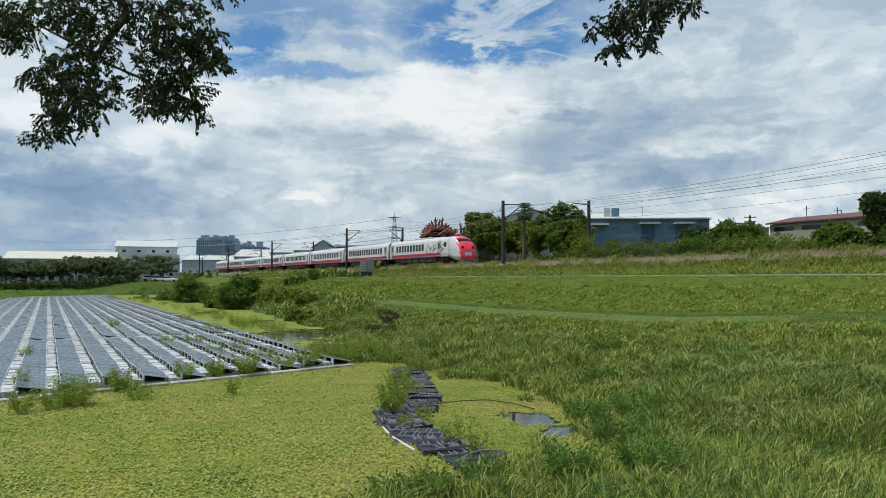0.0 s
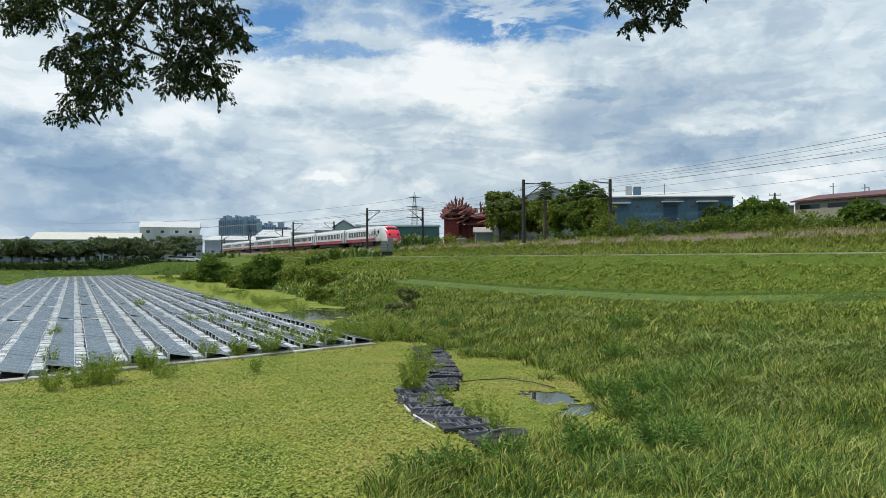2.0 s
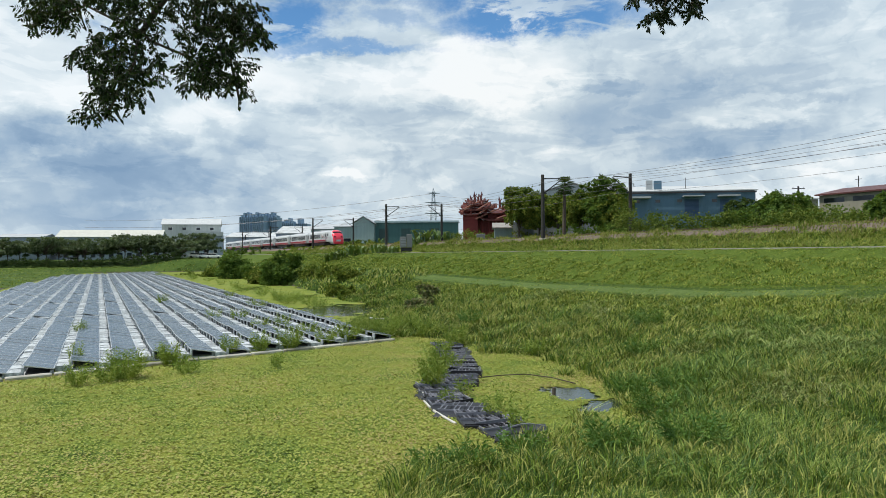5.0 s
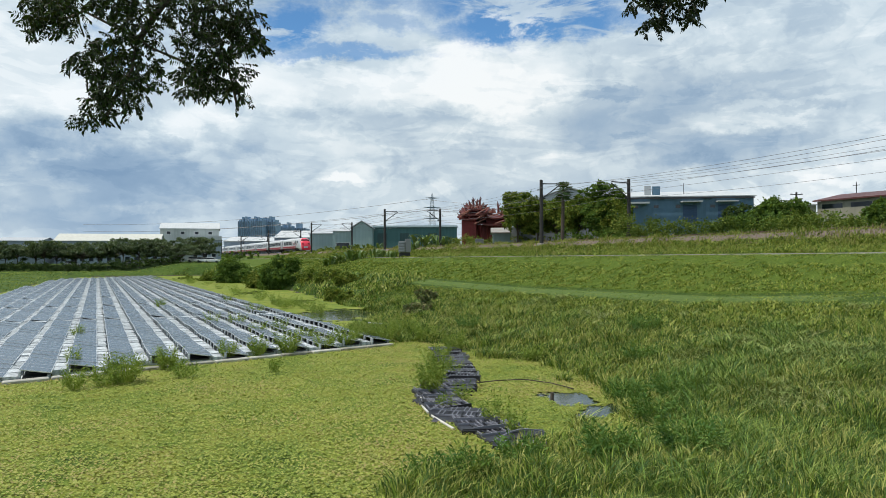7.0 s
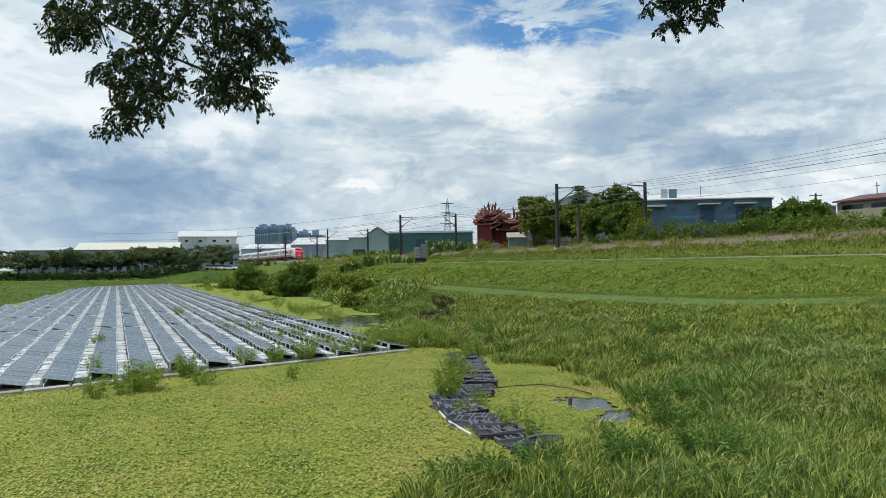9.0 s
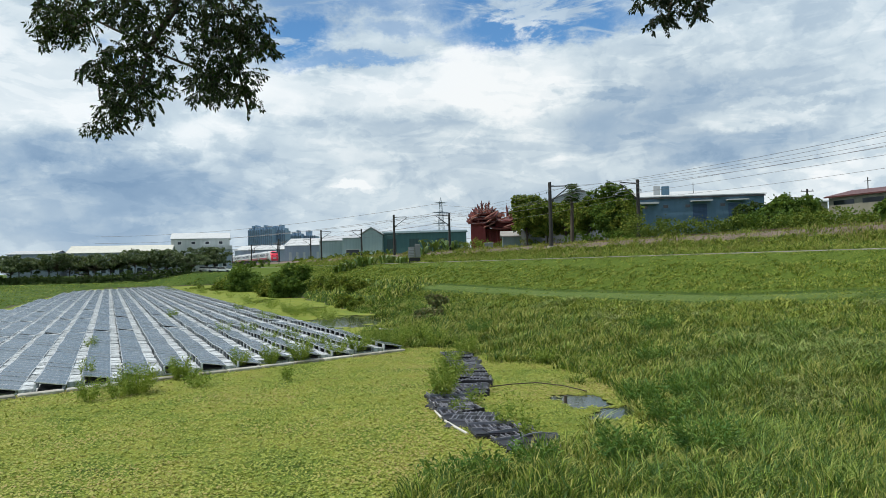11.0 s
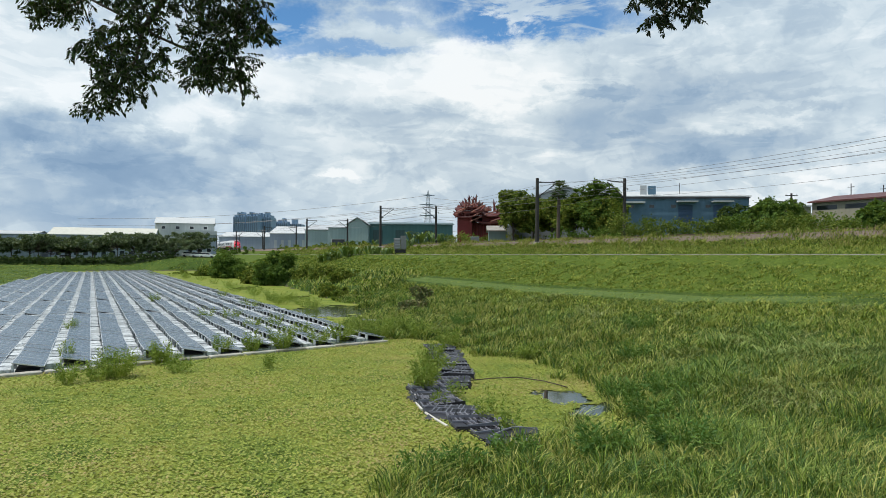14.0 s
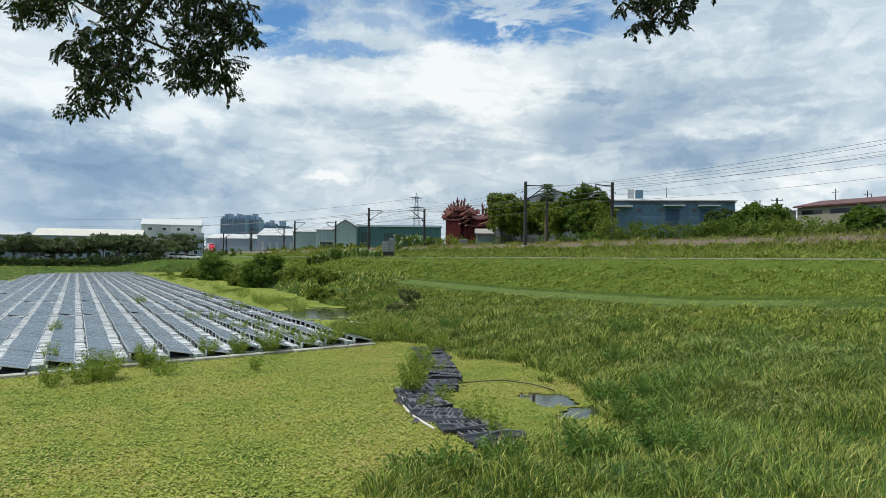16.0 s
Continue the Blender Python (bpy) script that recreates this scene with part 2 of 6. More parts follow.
def thing(name, label, category, at=None, group="", kind=""):
    ob = new(name)
    ob.empty_display_size = 0.3
    if at is not None:
        ob.matrix_basis = at
    return tagged(ob, label, category, group, kind)


def cloud_mesh(name, verts, faces, mats, smooth=False):
    """A mesh from arrays: verts (n, 3), faces (m, 3 or 4)."""
    me = bpy.data.meshes.new(name)
    k = faces.shape[1]
    me.vertices.add(len(verts))
    me.vertices.foreach_set("co", np.asarray(verts, np.float32).ravel())
    me.loops.add(faces.size)
    me.loops.foreach_set("vertex_index", faces.astype(np.int32).ravel())
    me.polygons.add(len(faces))
    me.polygons.foreach_set("loop_start", np.arange(0, faces.size, k, dtype=np.int32))
    me.polygons.foreach_set("loop_total", np.full(len(faces), k, np.int32))
    for m in mats if isinstance(mats, (list, tuple)) else [mats]:
        me.materials.append(m)
    if smooth:
        me.polygons.foreach_set("use_smooth", [True] * len(faces))
    me.update(calc_edges=True)
    me.validate()
    return me


RNG = np.random.default_rng(7)


def spot(px, depth, z=0.0):
    """The place that lies px (in parts of the depth) to the right of the way the camera first looks, at that depth."""
    h = radians(-HEAD)
    x, y = px * depth, depth
    return Vector((x * math.cos(h) + y * math.sin(h), -x * math.sin(h) + y * math.cos(h), z))


def facing(px, depth, z, turn=0.0):
    """The pose of a building there whose x runs to the right and y away."""
    p = spot(px, depth, z)
    return pose(p.x, p.y, p.z, 0, 0, HEAD + turn)


def leaf_cloud(points, ways, length, width, droop=0.0):
    """One small folded leaf at every point: four corners, two halves."""
    n = len(points)
    ways = ways / np.linalg.norm(ways, axis=1, keepdims=True)
    side = np.cross(ways, RNG.normal(size=(n, 3)))
    side /= np.linalg.norm(side, axis=1, keepdims=True) + 1e-9
    L = (length * RNG.uniform(0.7, 1.25, n))[:, None]
    W = (width * RNG.uniform(0.7, 1.25, n))[:, None]
    down = np.array([0, 0, -1.0]) * droop * L
    v = np.stack([points, points + ways * L * 0.45 + side * W, points + ways * L + down, points + ways * L * 0.45 - side * W], 1)
    return v.reshape(-1, 3), np.arange(4 * n).reshape(n, 4)


# ---- the lie of the land: x runs across the railway, y along it ----
SHORE_Y = [-60, 8, 13.2, 14.5, 18, 24, 31, 36, 42, 47, 55, 62, 104, 150, 205, 400]
SHORE_X = [11, 11, 12.2, 12.6, 14.6, 15.4, 15.0, 12.8, 14.0, 18.2, 19.4, 20.0, 23.0, 24, 25, 25]


def land(x, y):
    x, y = np.asarray(x, float), np.asarray(y, float)
    w = 0.5 * np.sin(0.9 * y + 0.6 * np.sin(0.37 * y)) + 0.25 * np.sin(2.3 * y + 1.0) + 0.12 * np.sin(5.1 * y)
    sh = np.interp(y, SHORE_Y, SHORE_X) + w * np.clip(y / 40, 0.5, 1.0)
    t = np.clip((x - sh) / np.maximum(25.8 - sh, 1), -0.6, 1)
    bz = np.interp(y, [8, 15.7, 25.6, 41.7, 80, 130], [2.95, 2.75, 2.15, 1.95, 2.3, 2.35])
    levee = np.where(t > 0, bz * np.maximum(t, 0) ** 0.9, t * 2.0)
    up = np.interp(x, [25.3, 27.1, 33.0, 33.6, 35.6, 37, 42.2, 44.0, 44.6, 53.6, 55.5, 60, 90, 4000], [0, 0.13, 1.98, 2.03, 2.03, 2.05, 2.4, 3.2, 3.7, 3.7, 3.0, 2.8, 2.9, 2.0])
    levee = levee + np.minimum(up, 2.03) * (4.38 - bz) / 2.03 + np.maximum(up - 2.03, 0)
    e = np.interp(x, [-9, 0, 3.5, 5, 7, 9.5, 12.5], [9.0, 9.8, 10.7, 11.9, 13.2, 13.9, 14.2]) + 0.25 * np.sin(1.3 * x + 0.4) + 0.15 * np.sin(3.1 * x)
    near = np.interp(e - y, [-4, 0, 5, 9, 12], [-1.8, 0, 0.5, 0.9, 1.2])
    knoll = np.interp(np.hypot(x, np.maximum(y, 0)), [1.6, 3.0, 5.0, 9.0], [2.6, 2.1, 1.0, -1.0])
    near = np.maximum(near, np.where(y < 9, knoll, -1.5))
    near = np.maximum(near, np.interp(y, [-9, -1.5, 2.0], [2.6, 2.55, -1.5]))
    far = np.interp(y - 0.04 * x, [190, 196.5, 200, 214, 228], [-1.5, 0, 1.1, 1.5, 3.2])
    far = far + 2.1 * np.clip((x - 6) / 12, 0, 1) * np.clip((y - 197) / 7, 0, 1) * np.clip((232 - y) / 14, 0, 1)
    left = np.clip((np.interp(y, [30, 46, 58, 112, 170, 200], [-70, -22, -14.6, -12.4, -10.2, -6]) - x) * 0.14, -2.0, 0.9)
    left = np.maximum(left, np.clip((-66 - x) * 0.2, -2.0, 3.0))
    z = np.maximum(np.maximum(levee, near), np.maximum(far, left))
    far_flat = np.clip((np.hypot(x, y) - 300) / 400, 0, 1)
    z = z * (1 - far_flat) + np.minimum(z, 4.0) * far_flat
    rough = 0.09 * np.sin(1.7 * x + 0.8 * y) * np.sin(1.1 * y - 0.6 * x) + 0.05 * np.sin(3.7 * x - 2.2 * y)
    keep = ((x > 24.9) & (x < 27.5)) | ((x > 32.8) & (x < 36.6)) | ((x > 43.5) & (x < 55))
    return np.maximum(z, -1.5) + np.where(keep | (z < -0.2), 0, rough)


def spaced(knots):
    """Values that step from knot to knot: (end, step)."""
    out = [knots[0]]
    for end, step in knots[1:]:
        k = max(1, round((end - out[-1]) / step))
        out += list(np.linspace(out[-1], end, k + 1)[1:])
    return np.array(out)


# base colour kept dark to paint the shadows between grass clumps
GRASS = mat("shadow_toned_meadow", [(0.014, 0.03, 0.006), (0.03, 0.058, 0.01), (0.05, 0.08, 0.014), (0.07, 0.07, 0.025)], 0.95, 4.0, bump=1.0, bump_scale=9, fine=0.6, spec=0.1)
PALE = mat("trodden_grass", [(0.04, 0.075, 0.015), (0.075, 0.115, 0.026), (0.125, 0.15, 0.055)], 0.9, 13.0, fine=0.7, bump=0.8, spec=0.1)
LAWN = mat("far_bank_turf", [(0.026, 0.05, 0.01), (0.052, 0.09, 0.016), (0.09, 0.125, 0.026)], 0.9, 1.0, bump=0.6, spec=0.1)
SLOPE = mat("levee_turf", [(0.03, 0.055, 0.008), (0.065, 0.1, 0.014), (0.11, 0.145, 0.024)], 0.95, 12.0, bump=1.0, bump_scale=14, fine=0.75, spec=0.1)
MUD = mat("pond_mud", [(0.03, 0.035, 0.015), (0.06, 0.06, 0.03)], 0.8, 3.0, spec=0.3)
BALLAST = mat("ballast", [(0.06, 0.048, 0.038), (0.13, 0.1, 0.082), (0.21, 0.165, 0.14)], 0.95, 14.0, bump=1.0, bump_scale=18, fine=0.7)


def make_ground():
    xs = spaced([-4000, (-800, 400), (-120, 60), (-40, 8), (-18, 2.5), (-6, 1.2), (30, 0.42), (62, 0.6), (120, 8), (800, 60), (4000, 400)])
    ys = spaced([-4000, (-400, 400), (-40, 40), (0, 4), (64, 0.45), (130, 1.1), (215, 2.5), (330, 12), (900, 60), (4500, 400)])
    X, Y = np.meshgrid(xs, ys)
    Z = land(X, Y)
    v = np.stack([X.ravel(), Y.ravel(), Z.ravel()], 1)
    nx, ny = len(xs), len(ys)
    i, j = np.meshgrid(np.arange(nx - 1), np.arange(ny - 1))
    k = (j * nx + i).ravel()
    f = np.stack([k, k + 1, k + nx + 1, k + nx], 1)
    me = cloud_mesh("ground", v, f, [GRASS, PALE, MUD, BALLAST, LAWN, SLOPE], True)
    c = v[f].mean(1)
    slot = np.zeros(len(f), np.int32)
    slot[((c[:, 1] > 195) & (c[:, 0] < 30)) | ((c[:, 1] > 40) & (c[:, 0] < -8))] = 4
    slot[(c[:, 0] > 25.4) & (c[:, 0] < 27.1) & (c[:, 1] < 110) & (c[:, 1] > 18)] = 1
    slot[(c[:, 0] > 27.4) & (c[:, 0] < 44)] = 5
    slot[(c[:, 0] > 44.0) & (c[:, 0] < 54.5)] = 3
    slot[c[:, 2] < 0.03] = 2
    me.polygons.foreach_set("material_index", slot)
    tagged(new("ground", me), "grassy earth bank and levee slope round a pond", "ground", kind="structure")


make_ground()

# water, with a mat of floating plants
WATER = mat("pond_water", [(0.02, 0.03, 0.018), (0.035, 0.05, 0.03)], 0.08, 1.0, bump=0.12, bump_scale=5, spec=0.8)
MAT_BED = mat("floating_plant_mat", [(0.05, 0.09, 0.015), (0.115, 0.165, 0.022), (0.19, 0.21, 0.034), (0.15, 0.125, 0.04)], 0.85, 3.0, bump=1.0, bump_scale=22, spec=0.15)
LEAFLET = mat("pennywort_leaf", [(0.13, 0.185, 0.028), (0.225, 0.275, 0.043), (0.3, 0.315, 0.068), (0.31, 0.245, 0.095)], 0.6, 1.4, per_island=0.32, spec=0.25, translucent=0.15, fine=0.22)
POOLS = [(12.5, 17.5, 0.75, 1.25), (12.3, 15.5, 0.95, 0.75), (15.6, 51.5, 3.6, 6.0), (17.4, 70.0, 1.0, 3.0), (16.6, 92.0, 1.1, 5.0)]


def open_water(x, y):
    """True where the plants leave the water open."""
    w = 0.5 * np.sin(2.1 * x + 1.3 * y) + 0.4 * np.sin(4.3 * y - 2.6 * x) + 0.5 * np.sin(7.7 * x + 2.0 * y) * np.sin(6.1 * y - 1.0 * x)
    hit = np.zeros(np.shape(x), bool)
    for cx, cy, rx, ry in POOLS:
        c, s = math.cos(radians(28)), math.sin(radians(28))
        u, t = (x - cx) * c - (y - cy) * s, (x - cx) * s + (y - cy) * c
        hit |= (u / rx) ** 2 + (t / ry) ** 2 + w * 0.75 < 1
    return hit


def make_water():
    m = Mesh()
    m.box(-400, 30, 5, 212, -1.2, 0.0)
    tagged(part("water", m, WATER), "still dark pond water", "water", kind="structure")
    xs = spaced([-70, (-8, 2), (10, 0.3), (15, 0.07), (26, 0.25)])
    ys = spaced([9, (13.5, 0.25), (20, 0.07), (40, 0.3), (70, 0.3), (206, 2)])
    X, Y = np.meshgrid(xs, ys)
    Z = 0.015 + 0.012 * np.sin(3 * X) * np.sin(2.7 * Y)
    v = np.stack([X.ravel(), Y.ravel(), Z.ravel()], 1)
    nx, ny = len(xs), len(ys)
    i, j = np.meshgrid(np.arange(nx - 1), np.arange(ny - 1))
    k = (j * nx + i).ravel()
    f = np.stack([k, k + 1, k + nx + 1, k + nx], 1)
    c = v[f].mean(1)
    f = f[~open_water(c[:, 0], c[:, 1])]
    tagged(new("floating_plants", cloud_mesh("floating_plants", v, f, MAT_BED, True)), "yellow-green mat of floating pond plants", "pond plants", kind="stuff")
    # single leaves where the camera stands nearest
    n = 275000
    y = 9 + 32 * RNG.random(n) ** 1.5
    x = RNG.uniform(-9, 17, n)
    ok = (land(x, y) < 0.06) & ~open_water(x, y) & ~((y > 28.6 + 0.28 * (x + 2)) & (x < 13))
    x, y = x[ok], y[ok]
    n = len(x)
    a = RNG.uniform(0, 2 * np.pi, n)
    r = RNG.uniform(0.015, 0.036, n)
    z = RNG.uniform(0.03, 0.075, n)
    tl = RNG.normal(0, 0.3, (n, 2))
    ring = []
    for q in range(4):
        dx, dy = r * np.cos(a + q * 1.5708), r * np.sin(a + q * 1.5708)
        ring.append(np.stack([x + dx, y + dy, z + dx * tl[:, 0] + dy * tl[:, 1]], 1))
    v = np.stack(ring, 1).reshape(-1, 3)
    f = np.arange(4 * n).reshape(n, 4)
    tagged(new("pennywort_leaves", cloud_mesh("pennywort_leaves", v, f, LEAFLET)), "small round yellow-green leaves on the pond", "pond plants", kind="stuff")


make_water()

# ---- grasses ----
BLADE = mat("tall_grass_blade", [(0.038, 0.09, 0.014), (0.142, 0.232, 0.028), (0.25, 0.325, 0.044), (0.37, 0.37, 0.1)], 0.6, 2.2, per_island=0.85, spec=0.3, translucent=0.15)
TURF = mat("short_grass_blade", [(0.05, 0.1, 0.014), (0.155, 0.24, 0.028), (0.24, 0.31, 0.043), (0.33, 0.345, 0.075)], 0.7, 2.4, per_island=0.75, spec=0.25, translucent=0.16, fine=0.5)
WEEDY = mat("leafy_weed_blade", [(0.035, 0.09, 0.015), (0.095, 0.185, 0.028), (0.17, 0.27, 0.04), (0.26, 0.32, 0.07)], 0.6, 0.9, per_island=0.75, spec=0.3, translucent=0.18)
SEEDHEAD = mat("pinkish_seed_head", [(0.14, 0.11, 0.06), (0.26, 0.18, 0.13), (0.36, 0.27, 0.21)], 0.8, 0.6, per_island=0.5, spec=0.1, translucent=0.2)
MATTED = mat("matted_grass_blade", [(0.085, 0.14, 0.03), (0.16, 0.225, 0.05), (0.23, 0.285, 0.08), (0.29, 0.305, 0.12)], 0.7, 0.9, per_island=0.45, spec=0.25, translucent=0.1)
DRY = mat("dry_grass_blade", [(0.1, 0.16, 0.026), (0.18, 0.235, 0.04), (0.27, 0.275, 0.07), (0.3, 0.25, 0.1)], 0.7, 0.5, per_island=0.45, spec=0.2, translucent=0.34)


def blades(name, label, x, y, height, width, material, lean=0.35, fan=1, spread=0.1):
    """Bent grass blades, broadest half-way up; with fan, that many to a tuft, leaning outwards."""
    grow = RNG.uniform(0.5, 1.45, len(x))
    if fan > 1:
        height, width, grow = (np.repeat(np.broadcast_to(q, x.shape), fan) for q in (height, width, grow))
        x, y = np.repeat(x, fan), np.repeat(y, fan)
    n = len(x)
    ox, oy = RNG.normal(0, spread, n), RNG.normal(0, spread, n)
    if fan > 1:
        x, y = x + ox, y + oy
    z = land(x, y)
    h = height * grow * RNG.uniform(0.6, 1.2, n)
    a = np.arctan2(oy, ox) + RNG.normal(0, 0.5, n)
    wind = 0.25 * np.sin(0.8 * x + 0.5 * y) + 0.6
    k = lean * h * RNG.uniform(0.15, 1.3, n)
    lx, ly = k * (np.cos(a) + wind * 0.4), k * (np.sin(a) - wind * 0.3)
    b = RNG.uniform(0, np.pi, n)
    W = np.stack([width * np.cos(b), width * np.sin(b), 0 * b], 1)
    P = np.stack([x, y, z - 0.03], 1)
    M = P + np.stack([lx * 0.3, ly * 0.3, h * 0.5], 1)
    T = P + np.stack([lx, ly, h * RNG.uniform(0.55, 1.0, n)], 1)
    v = np.stack([P, M + W, T, M - W], 1).reshape(-1, 3)
    f = np.arange(4 * n).reshape(n, 4)
    return tagged(new(name, cloud_mesh(name, v, f, material)), label, "grass", kind="stuff")


def field(n, x0, x1, y0, y1, power=1.0):
    return RNG.uniform(x0, x1, n), y0 + (y1 - y0) * RNG.random(n) ** power


def clump(x, y, s):
    return np.sin(s * x + 1.3 * np.sin(0.7 * s * y)) * np.sin(s * 1.1 * y + 1.1 * np.sin(0.8 * s * x))


def make_grass():
    # tall grass on the near bank, the spit and the foot of the levee
    x, y = field(120000, -1, 26, 1.0, 66, 1.7)
    inview = (x > 0.6 + 0.02 * y) & (x < 1.7 * y + 7) & (x < 24.9)
    x, y = x[inview], y[inview]
    z = land(x, y)
    t, s, q = clump(x, y, 0.9), clump(x, y, 2.7), clump(x, y, 0.33)
    ok = (z > -0.05) & (z < 2.3) & (RNG.random(len(x)) < 0.78 + 0.25 * s)
    x, y, t, z, s, q = x[ok], y[ok], t[ok], z[ok], s[ok], q[ok]
    h = 0.32 + 0.15 * t + 0.12 * s
    h = np.where(y < 11, np.minimum(h, 0.4), h)
    h = np.where(z > 1.2, h * 0.65, h)
    h = np.where(x > 22.0, h * 0.45, h)
    weedy = 0.5 * t + 0.5 * q + 0.25 * s + RNG.normal(0, 0.12, len(x)) > 0.38
    for name, label, pick, material, lean in (("tall_grass", "tall green grass and reeds on the pond bank", ~weedy, BLADE, 0.8), ("weedy_grass", "dark green leafy weeds among the bank grass", weedy, WEEDY, 1.2)):
        blades(name, label, x[pick], y[pick], np.maximum(h[pick], 0.14), 0.0045 + 0.00055 * y[pick], material, lean, 8, 0.085)
    # short mown turf on the levee slope, in low tussocks
    x, y = field(128000, 21, 44, 6, 150, 2.0)
    seen = (x < 1.5 * y + 8) & ~((x > 33.7) & (x < 35.6)) & ~((x > 25.1) & (x < 27.3) & (RNG.random(len(x)) < np.clip(1.7 - 0.9 * np.abs(x - 26.2), 0, 0.86) * np.where(y > 20, 1, 0.6)))
    x, y = x[seen], y[seen]
    t, s = clump(x, y, 1.7), clump(x, y, 5.2)
    ok = (land(x, y) > 1.2) & (RNG.random(len(x)) < 0.75 + 0.4 * s)
    x, y, t, s = x[ok], y[ok], t[ok], s[ok]
    h = np.where(x > 36, 0.26 + 0.14 * t, 0.12 + 0.05 * t + 0.08 * s)
    h = np.where((x > 31.5) & (x < 36.5), 0.07, h)
    h = np.where(x < 24.6, h * 1.4, h)
    h = np.where((x > 24.6) & (x < 27.6), 0.07, h)
    blades("slope_grass", "short uneven grass on the levee slope", x, y, np.maximum(h, 0.06), 0.011 + 0.00048 * y, TURF, 1.1, 7, 0.1)
    # grass laid flat by the wind
    x, y = field(110000, 14, 25, 10, 36)
    t = 0.55 * clump(x, y, 0.55) + 0.95 * np.exp(-((x - 17.6) / 3.6) ** 2 - ((y - 13.0) / 3.4) ** 2)
    ok = (land(x, y) > 0.3) & (t + 0.4 * clump(x, y, 1.9) + 0.15 * clump(x, y, 4.7) > 0.42) & (x < 1.6 * y + 7)
    x, y = x[ok], y[ok]
    blades("matted_grass", "flattened grey-green grass on the bank", x, y, 0.24 + 0.08 * clump(x, y, 3.1), 0.008 + 0.0005 * y, MATTED, 2.2)
    # drier growth beside the railway
    x, y = field(90000, 37.0, 45.3, 10, 190, 1.5)
    t = clump(x, y, 0.8)
    ok = (RNG.random(len(x)) < 0.6 + 0.5 * t) & (x < 1.5 * y + 20)
    x, y, t = x[ok], y[ok], t[ok]
    blades("trackside_grass", "dry yellow-green grass beside the railway", x, y, np.maximum(0.3 + 0.22 * t, 0.08), 0.016 + 0.0006 * y, DRY, 0.7)
    x, y = field(16000, 42.6, 45.0, 14, 110, 1.3)
    ok = RNG.random(len(x)) < 0.65 + 0.4 * clump(x, y, 0.9)
    blades("ballast_weeds", "dry weeds along the edge of the ballast", x[ok], y[ok], np.full(ok.sum(), 0.2), 0.02, DRY, 0.9)
    x, y = field(3600, 42.8, 45.4, 14, 120, 1.3)
    ok = RNG.random(len(x)) < 0.5 + 0.7 * clump(x, y, 0.6)
    blades("seeding_grass", "pinkish brown seed heads of grass beside the ballast", x[ok], y[ok], np.full(ok.sum(), 0.42), 0.018, SEEDHEAD, 0.5)
    # far bank and far levee foot
    x, y = field(5000, -80, 28, 196, 206)
    blades("far_bank_grass", "rough grass on the far bank", x, y, np.full(len(x), 0.22), 0.1, TURF, 1.2)
    x, y = field(9000, -36, -9, 60, 196, 1.2)
    ok = land(x, y) > 0.02
    blades("bank_grass", "low grass on the bank beside the solar field", x[ok], y[ok], np.full(ok.sum(), 0.25), 0.07, TURF, 1.2)
    x, y = field(40000, 15.5, 33, 60, 200, 1.3)
    z = land(x, y)
    t = clump(x, y, 0.6)
    ok = (z > -0.05) & (RNG.random(len(x)) < 0.7 + 0.5 * t) & (z < 2.4)
    x, y, t = x[ok], y[ok], t[ok]
    blades("far_levee_grass", "rank grass at the foot of the levee", x, y, np.maximum(0.45 + 0.35 * t, 0.2), 0.03 + 0.0005 * y, BLADE, 0.7)


make_grass()

CONCRETE = mat("worn_concrete", [(0.25, 0.24, 0.21), (0.36, 0.35, 0.31), (0.46, 0.45, 0.41)], 0.9, 4.0, bump=0.5)


def make_path():
    m = Mesh()
    ys = spaced([4, (250, 3)])
    rings = [[(34.0, y, 4.32), (35.3, y, 4.32), (35.3, y, 4.445), (34.0, y, 4.445)] for y in ys]
    m.loft(rings)
    tagged(part("path", m, CONCRETE), "narrow pale concrete path on the levee top", "path", kind="structure")


make_path()

# ---- railway ----
TRACK_X = (46.8, 50.6)
RAIL_Z = 6.28
STEEL = plain("rail_steel", (0.16, 0.11, 0.085), 0.5, 0.7, 6.0, 0.3)
SLEEPER = plain("sleeper_concrete", (0.3, 0.27, 0.24), 0.9, 0, 4.0, 0.25, 0.4)
POLE = plain("pole_concrete", (0.035, 0.033, 0.03), 0.8, 0, 3.0, 0.3, 0.3)
DARKMETAL = plain("dark_metal", (0.06, 0.06, 0.062), 0.5, 0.6, 4.0, 0.2)
GALV = plain("galvanised_steel", (0.32, 0.34, 0.35), 0.5, 0.7, 4.0, 0.2)
WIRE = plain("wire", (0.17, 0.17, 0.18), 0.5, 0.5)


